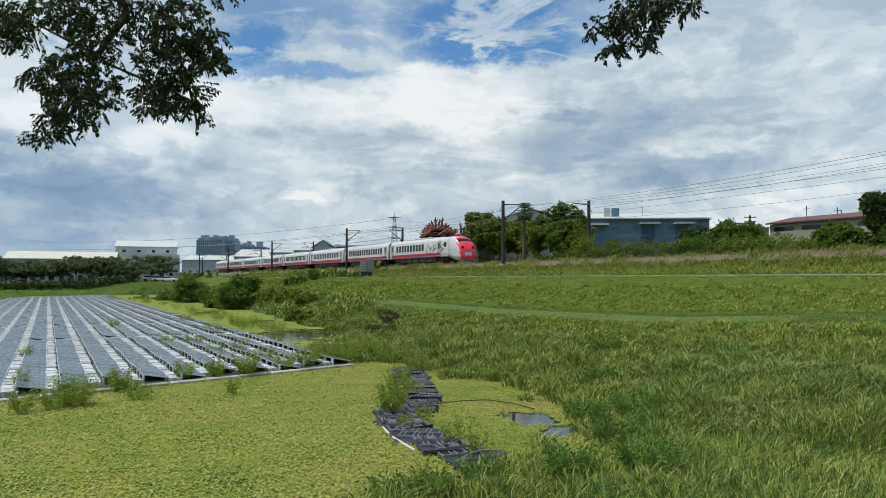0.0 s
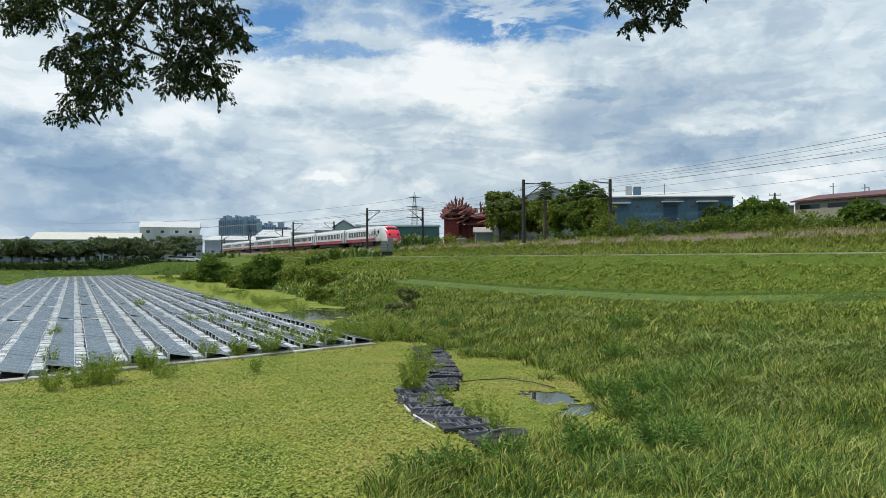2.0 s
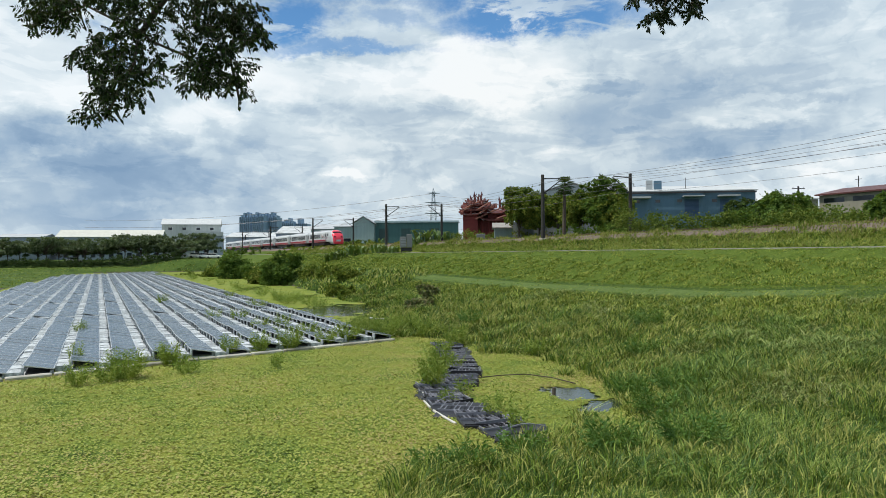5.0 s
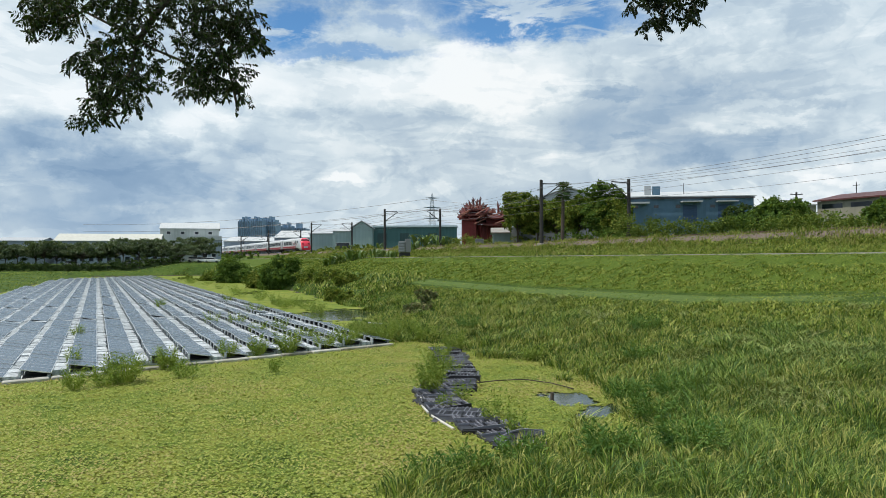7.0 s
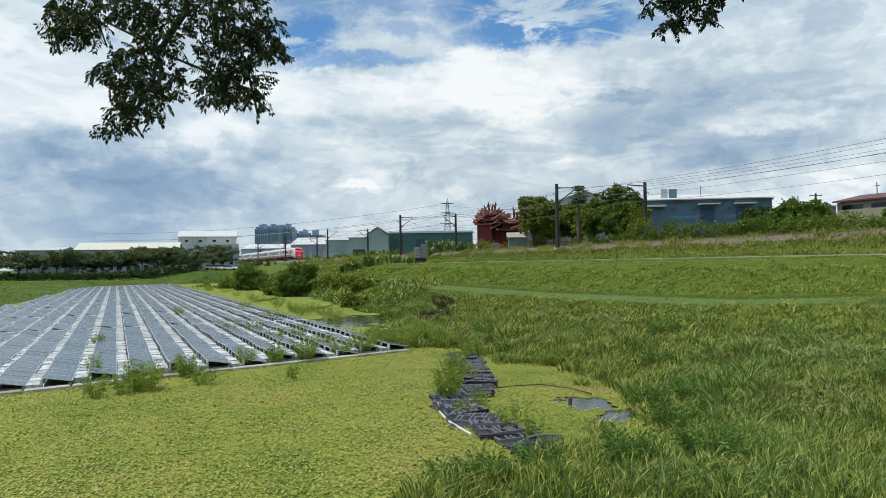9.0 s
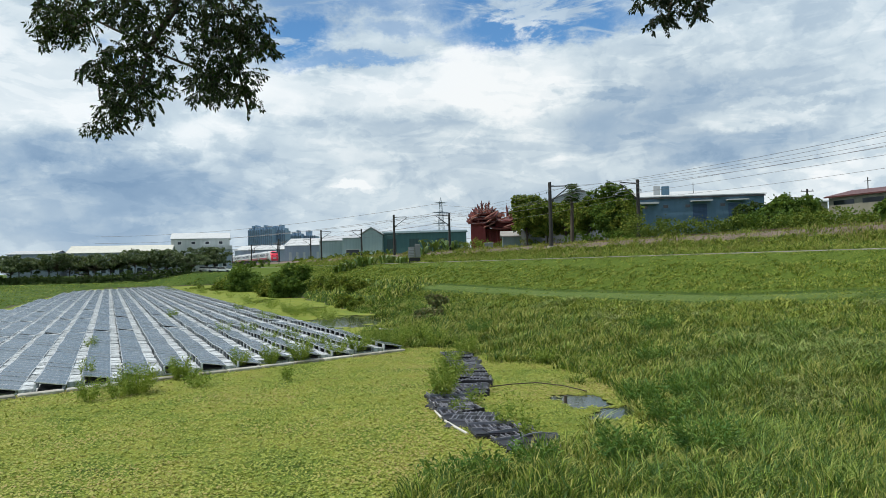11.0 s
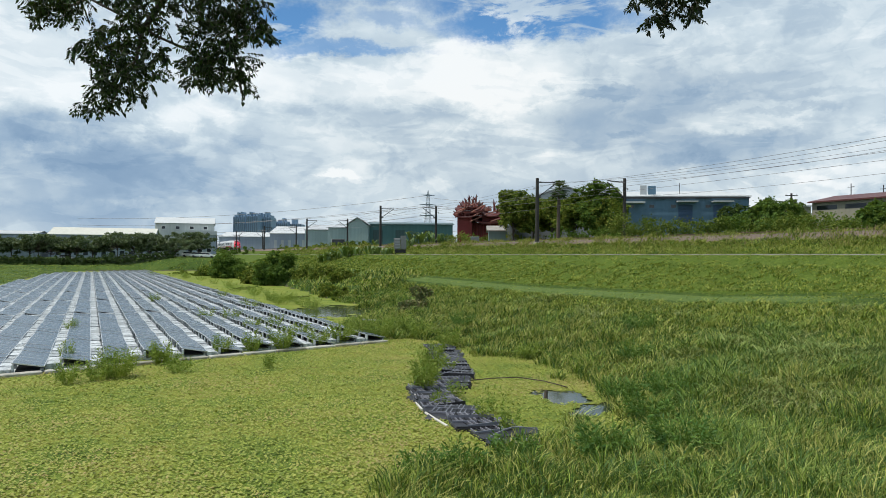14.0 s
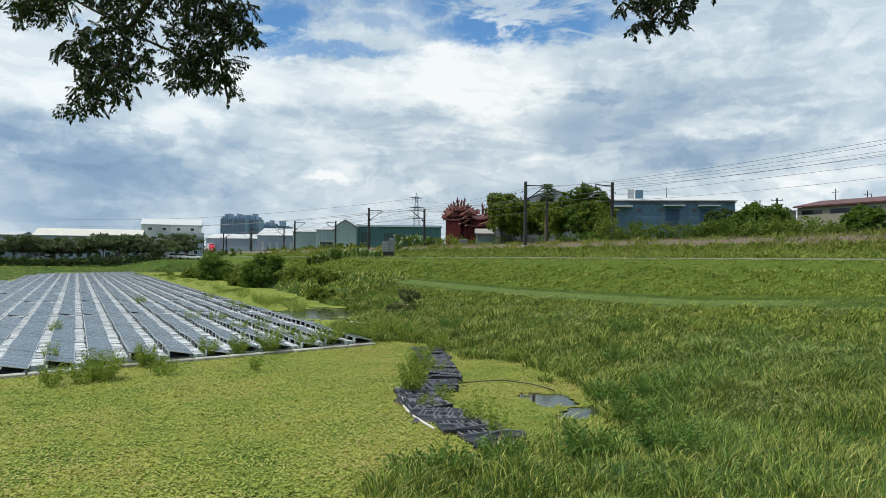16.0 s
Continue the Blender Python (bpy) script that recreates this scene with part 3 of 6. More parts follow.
def make_track(x):
    t = thing("railway_track", "rusty steel railway track on ballast with concrete sleepers", "railway track", group="railway tracks", kind="structure")
    for s in (-0.534, 0.534):
        m = Mesh()
        prof = [(-0.07, 0), (0.07, 0), (0.07, 0.02), (0.012, 0.04), (0.012, 0.11), (0.036, 0.12), (0.036, 0.15), (-0.036, 0.15), (-0.036, 0.12), (-0.012, 0.11), (-0.012, 0.04), (-0.07, 0.02)]
        m.loft([[(x + s + a, y, RAIL_Z - 0.15 + b) for a, b in prof] for y in (-120, 700)])
        part("rail", m, STEEL, t)
    m = Mesh()
    m.box(-1.05, 1.05, -0.12, 0.12, 0, 0.22)
    me = m.data("sleeper", SLEEPER)
    for i in range(160):
        part("sleeper", me, SLEEPER, t, at=pose(x, 12 + i * 0.65, RAIL_Z - 0.36))
    rest = Mesh()
    for i in range(500):
        rest.box(x - 1.05, x + 1.05, 116 + i * 0.65 - 0.12, 116 + i * 0.65 + 0.12, RAIL_Z - 0.36, RAIL_Z - 0.14)
    tagged(part("sleepers_beyond", rest, SLEEPER, t), kind="stuff")


for tx in TRACK_X:
    make_track(tx)


def make_mast(x, y, side, height=7.0):
    """A mast with its bracket arm; side: which way the arm reaches."""
    g = land(x, y) - 0.1
    t = thing("catenary_mast", "dark concrete catenary mast with a steel bracket arm", "mast", pose(x, y, float(g)), "catenary masts")
    h = 13.12 - float(g)
    m = Mesh()
    m.tube((0, 0, 0), (0, 0, h), 0.23, 0.18, 12)
    part("post", m, POLE, t, smooth=False)
    m = Mesh()
    m.box(-0.35, 0.35, -0.35, 0.35, -0.1, 0.25)
    part("footing", m, SLEEPER, t, bevel=0.03)
    m = Mesh()
    m.tube((0, 0, h - 0.45), (side * 2.4, 0, h - 0.35), 0.06)
    part("top_tube", m, DARKMETAL, t)
    m = Mesh()
    m.tube((0, 0, h - 2.2), (side * 2.5, 0, h - 0.5), 0.06)
    part("diagonal_tube", m, DARKMETAL, t)
    m = Mesh()
    m.tube((side * 1.3, 0, h - 1.25), (side * 3.0, 0, h - 1.55), 0.03)
    m.tube((side * 3.0, 0, h - 1.55), (side * 3.0, 0, h - 1.75), 0.02)
    part("steady_arm", m, GALV, t)
    for zz in (h - 0.45, h - 2.15):
        m = Mesh()
        for i in range(5):
            m.tube((side * (0.22 + i * 0.07), 0, zz + 0.012 * i), (side * (0.26 + i * 0.07), 0, zz + 0.012 * i), 0.085, 0.06, 10)
        part("insulator", m, DARKMETAL, t)
    m = Mesh()
    m.tube((-side * 0.45, 0, h - 1.1), (side * 0.1, 0, h - 1.1), 0.035)
    m.tube((-side * 0.45, 0, h - 1.1), (-side * 0.45, 0, h - 1.3), 0.06)
    part("feeder_bracket", m, GALV, t)


NEAR_Y, FAR_Y = [17.1 + 50 * i for i in range(8)], [12.6 + 50 * i for i in range(8)]
for y in NEAR_Y:
    make_mast(44.25, y, 1)
for y in FAR_Y:
    make_mast(53.0, y, -1)


def make_wire(name, label, x, ys, z, sag, r=0.016, kink=0.0):
    m = Mesh()
    pts = []
    for i, (a, b) in enumerate(zip(ys, ys[1:])):
        for k in range(0 if i == 0 else 1, 13):
            u = k / 12
            pts.append((x + kink * (1 if i % 2 else -1) * (2 * u - 1), a + (b - a) * u, z - sag * 4 * u * (1 - u)))
    m.path(pts, r, 4)
    tagged(part(name, m, WIRE), label, "wire", "overhead wires")


YS = [-33 + 50 * i for i in range(9)]
for tx, side in ((46.8, 1), (50.6, -1)):
    make_wire("messenger_wire", "thin dark overhead messenger wire above the track", tx, YS, 12.75, 0.9, 0.014)
    make_wire("contact_wire", "thin dark contact wire above the track", tx, YS, 11.35, 0.05, 0.014, 0.2)
make_wire("feeder_wire", "thin dark feeder wire on the masts", 43.8, YS, 12.2, 0.55, 0.014)
make_wire("feeder_wire", "thin dark feeder wire on the masts", 53.4, YS, 11.2, 0.55, 0.014)
make_wire("earth_wire", "thin dark earth wire along the mast tops", 53.0, YS, 13.05, 0.5, 0.013)

# ---- train ----
TRAIN_WHITE = plain("train_white_paint", (0.5, 0.515, 0.53), 0.3, 0, 0.6, 0.05, spec=0.5)
TRAIN_RED = plain("train_red_paint", (0.75, 0.045, 0.075), 0.3, 0, 0.6, 0.08, spec=0.5)
TRAIN_STRIPE = plain("train_crimson_stripe", (0.3, 0.012, 0.03), 0.35, 0, 0.6, 0.1)
TRAIN_GLASS = plain("train_window_glass", (0.012, 0.014, 0.018), 0.2, 0, 1.0, 0.2, spec=0.25)
UNDER = plain("underframe_black", (0.035, 0.033, 0.032), 0.7, 0.2, 3.0, 0.3)
ROOFGREY = plain("train_roof_grey", (0.33, 0.34, 0.36), 0.6, 0, 2.0, 0.15)
LAMP_GLASS = plain("headlight_glass", (0.12, 0.02, 0.03), 0.15, 0, 2.0, 0.1)
HALF, TOP = 1.43, 3.66


def car_ring(y, half=HALF, top=TOP, bottom=0.95):
    """One cross-section of a car: rounded roof, sides that lean in a little."""
    pts = [(-half * 0.93, bottom), (-half, bottom + 0.5), (-half * 0.985, bottom + (top - bottom) * 0.55), (-half * 0.93, top - 0.48), (-half * 0.78, top - 0.16), (-half * 0.45, top - 0.02), (0, top)]
    pts += [(-a, b) for a, b in reversed(pts[:-1])]
    return [(a, y, b) for a, b in pts]


def make_train():
    t = thing("express_train", "white express train with a red nose and crimson stripe", "train")
    pitch = 20.2
    win = Mesh()
    win.box(-0.035, 0.035, -0.33, 0.33, -0.46, 0.46)
    win_me = win.data("window", TRAIN_GLASS)
    door = Mesh()
    door.box(-0.04, 0.04, -0.45, 0.45, -0.98, 0.98, 0)
    door.box(-0.05, 0.05, -0.2, 0.2, 0.0, 0.75, 1)
    door_me = door.data("door", [ROOFGREY, TRAIN_GLASS])
    for i in range(8):
        y0 = 1.9 + i * pitch
        head = i == 0
        m = Mesh()
        start = y0 + (1.1 if head else 0.35)
        m.loft([car_ring(start), car_ring(y0 + pitch - 0.35)])
        car = part("car", m, TRAIN_WHITE, t, "white railway car with a crimson stripe", bevel=0.0)
        if head:
            # sloping nose: white flanks, red face
            tip = y0 - 1.9
            rows = [(3.0, 1.0, 3.66, 0.95), (2.3, 1.0, 3.62, 0.7), (1.6, 0.99, 3.45, 0.5), (1.0, 0.975, 3.14, 0.4), (0.5, 0.95, 2.68, 0.36), (0.2, 0.91, 2.15, 0.36), (0.0, 0.85, 1.5, 0.4)]
            first_red = (9, 6, 5, 3, 2, 1, 1, 2, 3, 5, 6, 9, 9)
            m = Mesh()
            rings = [car_ring(tip + s, HALF * k, tp, bt) for s, k, tp, bt in rows]
            m.loft(rings)
            for q in range(len(m.f) - 2):
                row, col = divmod(q, 13)
                m.m[q] = 1 if row >= first_red[col] else 0
            m.m[-1] = 1
            part("nose", m, [TRAIN_WHITE, TRAIN_RED], car, "red blunt nose with white flanks", smooth=True)
            m = Mesh()
            m.loft([[(p[0] * 0.98, p[1] - 0.03, p[2] + 0.03) for p in ring[4:9]] for ring in ([tuple(0.4 * a + 0.6 * b for a, b in zip(u, v)) for u, v in zip(rings[2], rings[3])], rings[3], [tuple(0.5 * a + 0.5 * b for a, b in zip(u, v)) for u, v in zip(rings[3], rings[4])])], 0, False, False)
            part("windscreen", m, TRAIN_GLASS, car, "dark wraparound windscreen")
            for sx in (-1, 1):
                m = Mesh()
                m.tube((sx * 0.8, tip + 0.12, 2.0), (sx * 0.78, tip + 0.6, 2.1), 0.2, 0.24, 12)
                part("headlight", m, LAMP_GLASS, car)
            m = Mesh()
            m.box(-0.6, 0.6, tip - 0.02, tip + 0.3, 0.9, 1.45)
            part("coupler_cover", m, TRAIN_WHITE, car, bevel=0.08)
            for s in (0.4, 1.2, 2.0):
                m = Mesh()
                m.box(-0.85, -0.45, y0 + s, y0 + s + 0.4, TOP - 0.14, TOP + 0.02)
                part("roof_vent", m, UNDER, car)
        for sx in (-1, 1):
            m = Mesh()
            a = y0 + (3.4 if head else 1.1)
            m.box(sx * HALF - 0.02, sx * HALF + 0.02, a, y0 + pitch - 1.1, 1.18, 1.52)
            part("stripe", m, TRAIN_STRIPE, car, "crimson stripe")
            m = Mesh()
            m.box(sx * (HALF - 0.06) - 0.02, sx * (HALF - 0.06) + 0.02, a, y0 + pitch - 0.9, 0.93, 1.04)
            part("sill_band", m, TRAIN_STRIPE, car)
            n = 10 if head else 15
            first = 8.6 if head else 3.2
            for k in range(n):
                part("window", win_me, TRAIN_GLASS, car, at=pose(sx * (HALF - 0.035), y0 + first + k * (1.0 if not head else 0.95), 2.38, 0, -sx * 1.5))
            for dy in ((3.6, 19.0) if head else (1.5, 18.7)):
                part("door", door_me, ROOFGREY, car, at=pose(sx * (HALF - 0.02), y0 + dy, 2.05))
            if head:
                for k, (dy, dz, ln, ang, wd) in enumerate(((6.6, 2.35, 1.5, 35, 0.1), (6.0, 2.05, 1.1, -30, 0.08), (5.3, 2.45, 0.9, 60, 0.07), (4.9, 1.95, 1.6, -20, 0.1), (4.6, 2.55, 0.8, -55, 0.07), (3.0, 2.2, 1.5, 40, 0.09), (2.6, 1.8, 1.3, -25, 0.08), (2.3, 2.5, 1.0, 15, 0.08), (7.2, 2.0, 0.8, -70, 0.07))):
                    m = Mesh()
                    m.loft([[(0, -ln / 2 + ln * u, wd * math.sin(math.pi * u) + 0.25 * u * (1 - u)), (0.024 * sx, -ln / 2 + ln * u, wd * math.sin(math.pi * u) + 0.25 * u * (1 - u)), (0.024 * sx, -ln / 2 + ln * u, -wd * math.sin(math.pi * u) * 0.4 + 0.25 * u * (1 - u) - 0.01), (0, -ln / 2 + ln * u, -wd * math.sin(math.pi * u) * 0.4 + 0.25 * u * (1 - u) - 0.01)] for u in (0, 0.2, 0.4, 0.6, 0.8, 1)])
                    part("flank_marking", m, UNDER if k % 3 else TRAIN_STRIPE, car, at=pose(sx * HALF, y0 + dy, dz, ang))
                m = Mesh()
                m.box(-0.014, 0.014, -0.35, 0.35, -0.3, 0.3)
                part("cab_window", m, TRAIN_GLASS, car, at=pose(sx * (HALF - 0.03), y0 + 1.9, 2.55))
        m = Mesh()
        m.box(-1.2, 1.2, y0 + (5 if head else 3.6), y0 + pitch - 3.6, 0.35, 0.96)
        for k in range(5):
            m.box(-1.28, 1.28, y0 + 6 + k * 2.2, y0 + 7.4 + k * 2.2, 0.3, 0.9)
        part("underframe_gear", m, UNDER, car)
        for dy in (3.6 if not head else 3.4, pitch - 3.3):
            m = Mesh()
            for w in (-1.05, 1.05):
                for sx in (-0.56, 0.56):
                    m.tube((sx - 0.06, y0 + dy + w, 0.43), (sx + 0.06, y0 + dy + w, 0.43), 0.43, 0.43, 14)
            m.box(-0.95, -0.82, y0 + dy - 1.5, y0 + dy + 1.5, 0.4, 0.75)
            m.box(0.82, 0.95, y0 + dy - 1.5, y0 + dy + 1.5, 0.4, 0.75)
            m.box(-0.9, 0.9, y0 + dy - 0.3, y0 + dy + 0.3, 0.45, 0.96)
            part("bogie", m, UNDER, car)
        m = Mesh()
        m.box(-0.75, 0.75, y0 + 7, y0 + 12.5, TOP - 0.12, TOP + 0.16)
        m.box(-0.6, 0.6, y0 + 14, y0 + 17, TOP - 0.12, TOP + 0.12)
        part("roof_unit", m, ROOFGREY, car, bevel=0.05)
        if i < 7:
            m = Mesh()
            m.box(-1.1, 1.1, y0 + pitch - 0.45, y0 + pitch + 0.45, 0.9, 3.4)
            part("gangway", m, UNDER, car)
        if i in (2, 5):
            m = Mesh()
            yy = y0 + 18.3
            m.path([(0, yy - 0.9, TOP), (0, yy + 0.7, TOP + 0.55), (0, yy - 0.5, TOP + 1.15)], 0.04)
            m.tube((-0.7, yy - 0.5, TOP + 1.15), (0.7, yy - 0.5, TOP + 1.15), 0.03)
            part("pantograph", m, DARKMETAL, car)
    return t


train = make_train()


def motions():
    rows = []
    for k in range(33):
        s = k * 0.5
        rows.append((s, pose(TRACK_X[0], 79.2 + 16.4 * s - 0.336 * s ** 2 + 0.0135 * s ** 3, RAIL_Z)))
    walk(train, rows)
    sway()

# ---- floating solar field ----
FRAME_AL = plain("panel_frame_aluminium", (0.55, 0.57, 0.58), 0.4, 0.6, 4.0, 0.1)
FLOAT_WHITE = mat("weathered_white_float", [(0.05, 0.055, 0.05), (0.24, 0.265, 0.275), (0.43, 0.465, 0.48), (0.58, 0.62, 0.64)], 0.7, 9.0, bump=0.2, fine=0.75, per_island=0.16)
EDGE = mat("weathered_edge_float", [(0.16, 0.15, 0.11), (0.3, 0.29, 0.25), (0.44, 0.43, 0.38)], 0.8, 4.0, bump=0.3, fine=0.6, per_object=0.4)
# black for panel backs, wheels and a stand, and for painted shade
SHADOWGAP = plain("black_parts_and_shade", (0.02, 0.02, 0.022), 0.6, 0, 3.0, 0.3)


def cell_material():
    """Silicon cells behind glass: a fine pale grid on blue-grey."""
    m = bpy.data.materials.new("solar_cells")
    m.use_nodes = True
    n = Nodes(m.node_tree)
    co = n.add("ShaderNodeTexCoord").outputs["Object"]
    sep = n.add("ShaderNodeSeparateXYZ", {0: co})
    lines = []
    for k in (0, 1):
        u = n.math("FRACT", n.math("MULTIPLY", sep.outputs[k], 1 / 0.162))
        lines.append(n.math("LESS_THAN", u, 0.09))
    grid = n.math("MAXIMUM", lines[0], lines[1])
    r = n.add("ShaderNodeNewGeometry").outputs["Random Per Island"]
    tone = n.math("ADD", n.math("MULTIPLY", r, 0.5), n.math("MULTIPLY", n.noise(co, 0.5, 3), 0.6))
    cell = n.ramp(tone, [(0.2, (0.016, 0.036, 0.056)), (0.8, (0.036, 0.064, 0.09))])
    col = n.mix(n.math("MULTIPLY", grid, 0.4), cell, (0.22, 0.26, 0.31))
    dust = n.noise(co, 2.5, 5)
    p = n.add("ShaderNodeBsdfPrincipled", {"Base Color": n.mix(n.math("MULTIPLY", dust, 0.16), col, (0.23, 0.27, 0.3)), "Roughness": n.math("ADD", 0.16, n.math("MULTIPLY", dust, 0.2)), "Specular IOR Level": 0.6})
    n.add("ShaderNodeOutputMaterial", {0: p.outputs[0]})
    return m


CELLS = cell_material()
ROW_PITCH, PANEL_L = 1.43, 1.01
PV_TURN = 0.8


def add_panel(m, y, z0=0.0):
    """A framed panel, raised on the side away from the railway; its width runs across the row."""
    hi, lo, a, b = 0.42 + z0, 0.24 + z0, y + 0.01, y + PANEL_L - 0.01
    def at(x, yy, dz):
        u = (x + 0.5) / 1.0
        return (x, yy, hi + (lo - hi) * u + dz)
    k = [at(-0.5, a, 0), at(0.5, a, 0), at(0.5, b, 0), at(-0.5, b, 0)]
    d = [at(-0.5, a, -0.035), at(0.5, a, -0.035), at(0.5, b, -0.035), at(-0.5, b, -0.035)]
    i = [at(-0.47, a + 0.028, 0), at(0.47, a + 0.028, 0), at(0.47, b - 0.028, 0), at(-0.47, b - 0.028, 0)]
    m.quad(i, 0)
    for q in range(4):
        r = (q + 1) % 4
        m.quad([k[q], k[r], i[r], i[q]], 1)
        m.quad([d[q], d[r], k[r], k[q]], 1)
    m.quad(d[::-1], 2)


def make_solar():
    one = Mesh()
    add_panel(one, 0.0)
    one_me = one.data("solar_panel", [CELLS, FRAME_AL, SHADOWGAP])
    for r in range(18):
        cx = 12.0 - r * ROW_PITCH
        y0 = 28.9 + 0.26 * (cx + 1.8)
        y1 = 191 + (cx - 10) * 1.18 + 22 * min(0, cx + 7.5)
        y0 = round(y0 / PANEL_L) * PANEL_L
        count = int((y1 - y0) / PANEL_L)
        if count < 4:
            continue
        t = thing("solar_panel_row", "row of blue-grey solar panels on white floats", "solar panels", pose(cx, y0, 0.0, 0, 0, PV_TURN), "floating solar rows")
        rest, gaps = Mesh(), []
        near = 18 if cx > -6 else 0
        for k in range(count):
            index = round((y0 + k * PANEL_L) / PANEL_L)
            if index > 45 and index % 15 == 6:
                gaps.append(k)
                continue
            tilt = 0.035 * math.sin(k * 0.9 + r * 2.1)
            if k < near:
                part("solar_panel", one_me, CELLS, t, at=pose(0, k * PANEL_L, tilt))
            else:
                add_panel(rest, k * PANEL_L, tilt)
        if rest.f:
            tagged(part("panels_beyond", rest, [CELLS, FRAME_AL, SHADOWGAP], t), kind="stuff")
        fl = Mesh()
        for k in range(count):
            y = k * PANEL_L
            # walkway float with ribs, a base float and the stepped risers under both edges
            w = 0.05 * math.sin(k * 2.7 + r)
            fl.box(-0.98 + 0.3 * abs(w), -0.5 - abs(w), y + 0.02, y + PANEL_L * 0.62 + w - 0.012, -0.05, 0.21 + 0.2 * w)
            fl.box(-0.97, -0.53 + w, y + PANEL_L * 0.62 + w + 0.012, y + PANEL_L - 0.02, -0.05, 0.2)
            fl.box(-0.52, 0.42, y + 0.08, y + PANEL_L - 0.08, -0.05, 0.1)
            fl.box(-0.5, -0.43, y - 0.1, y + 0.12, 0.08, 0.375)
            fl.box(0.36, 0.46, y + 0.1, y + 0.3, 0.08, 0.205)
        for k in gaps:
            fl.box(-0.5, 0.47, k * PANEL_L + 0.16, k * PANEL_L + PANEL_L - 0.1, 0.09, 0.27)
        tagged(part("float_base", fl, FLOAT_WHITE, t), "white plastic pontoons", kind="stuff")
        # an added black sheet paints the shade under the panels
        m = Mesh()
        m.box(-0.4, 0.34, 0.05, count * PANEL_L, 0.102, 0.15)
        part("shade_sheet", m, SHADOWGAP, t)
    # the pale edge float along the near end
    t = thing("edge_float", "pale weathered float edging of the solar field", "float", group="edge floats")
    for k in range(19):
        x = -14.0 + k * 1.43
        y = 28.25 + 0.26 * (x + 1.8)
        m = Mesh()
        m.box(-0.7, 0.7, -0.16, 0.16, -0.05, 0.13)
        part("float_block", m, EDGE, t, bevel=0.03, at=pose(x, y, 0, 0, 0, 14.5))


make_solar()

# ---- plant makers ----
BUSH = mat("bush_leaf", [(0.035, 0.075, 0.014), (0.07, 0.135, 0.025), (0.12, 0.195, 0.038)], 0.75, 1.0, per_island=0.5, spec=0.15, translucent=0.32)
BUSH_YELLOW = mat("yellow_green_leaf", [(0.045, 0.085, 0.012), (0.125, 0.175, 0.024), (0.23, 0.25, 0.045)], 0.75, 1.0, per_island=0.5, spec=0.15, translucent=0.2)
HEDGE_LEAF = mat("hedge_leaf", [(0.035, 0.07, 0.012), (0.09, 0.14, 0.022), (0.165, 0.2, 0.036)], 0.75, 1.2, per_island=0.5, spec=0.15, translucent=0.22)
ROADTREE = mat("grey_green_tree_leaf", [(0.03, 0.055, 0.022), (0.075, 0.115, 0.05), (0.165, 0.21, 0.11)], 0.55, 1.0, per_island=0.7, spec=0.35, translucent=0.2)
TREE_DARK = mat("dark_tree_leaf", [(0.014, 0.035, 0.012), (0.03, 0.06, 0.018), (0.06, 0.095, 0.03)], 0.75, 1.0, per_island=0.5, spec=0.15, translucent=0.15)
DRYLEAF = mat("brown_weed", [(0.08, 0.12, 0.03), (0.19, 0.16, 0.07), (0.16, 0.21, 0.045)], 0.8, 1.0, per_island=0.5)
BARK = mat("bark", [(0.035, 0.028, 0.02), (0.075, 0.06, 0.045), (0.12, 0.1, 0.075)], 0.9, 6.0, bump=1.0, stretch=(1, 1, 0.3))


def crown(lobes, per_lobe, leaf, material, name="crown", parent=None, flat=1.0):
    """A leafy crown: leaves in clumps over several uneven lobes (x, y, z, r)."""
    pts, ways = [], []
    for x, y, z, r in lobes:
        k = max(6, int(per_lobe / 26))
        u = RNG.normal(size=(k, 3))
        u /= np.linalg.norm(u, axis=1, keepdims=True)
        u[:, 2] *= flat
        c = np.array([x, y, z]) + u * r * RNG.uniform(0.55, 1.0, (k, 1))
        cr = r * RNG.uniform(0.16, 0.38, k)
        for j in range(k):
            q = RNG.normal(size=(26, 3)) * 0.5
            q[:, 2] *= 0.7
            pts.append(c[j] + q * cr[j])
            ways.append(u[j] * 0.8 + RNG.normal(size=(26, 3)) * 0.7 + np.array([0, 0, -0.15]))
    v, f = leaf_cloud(np.concatenate(pts), np.concatenate(ways), leaf, leaf * 0.33, 0.2)
    return part(name, cloud_mesh(name, v, f, material), material, parent)


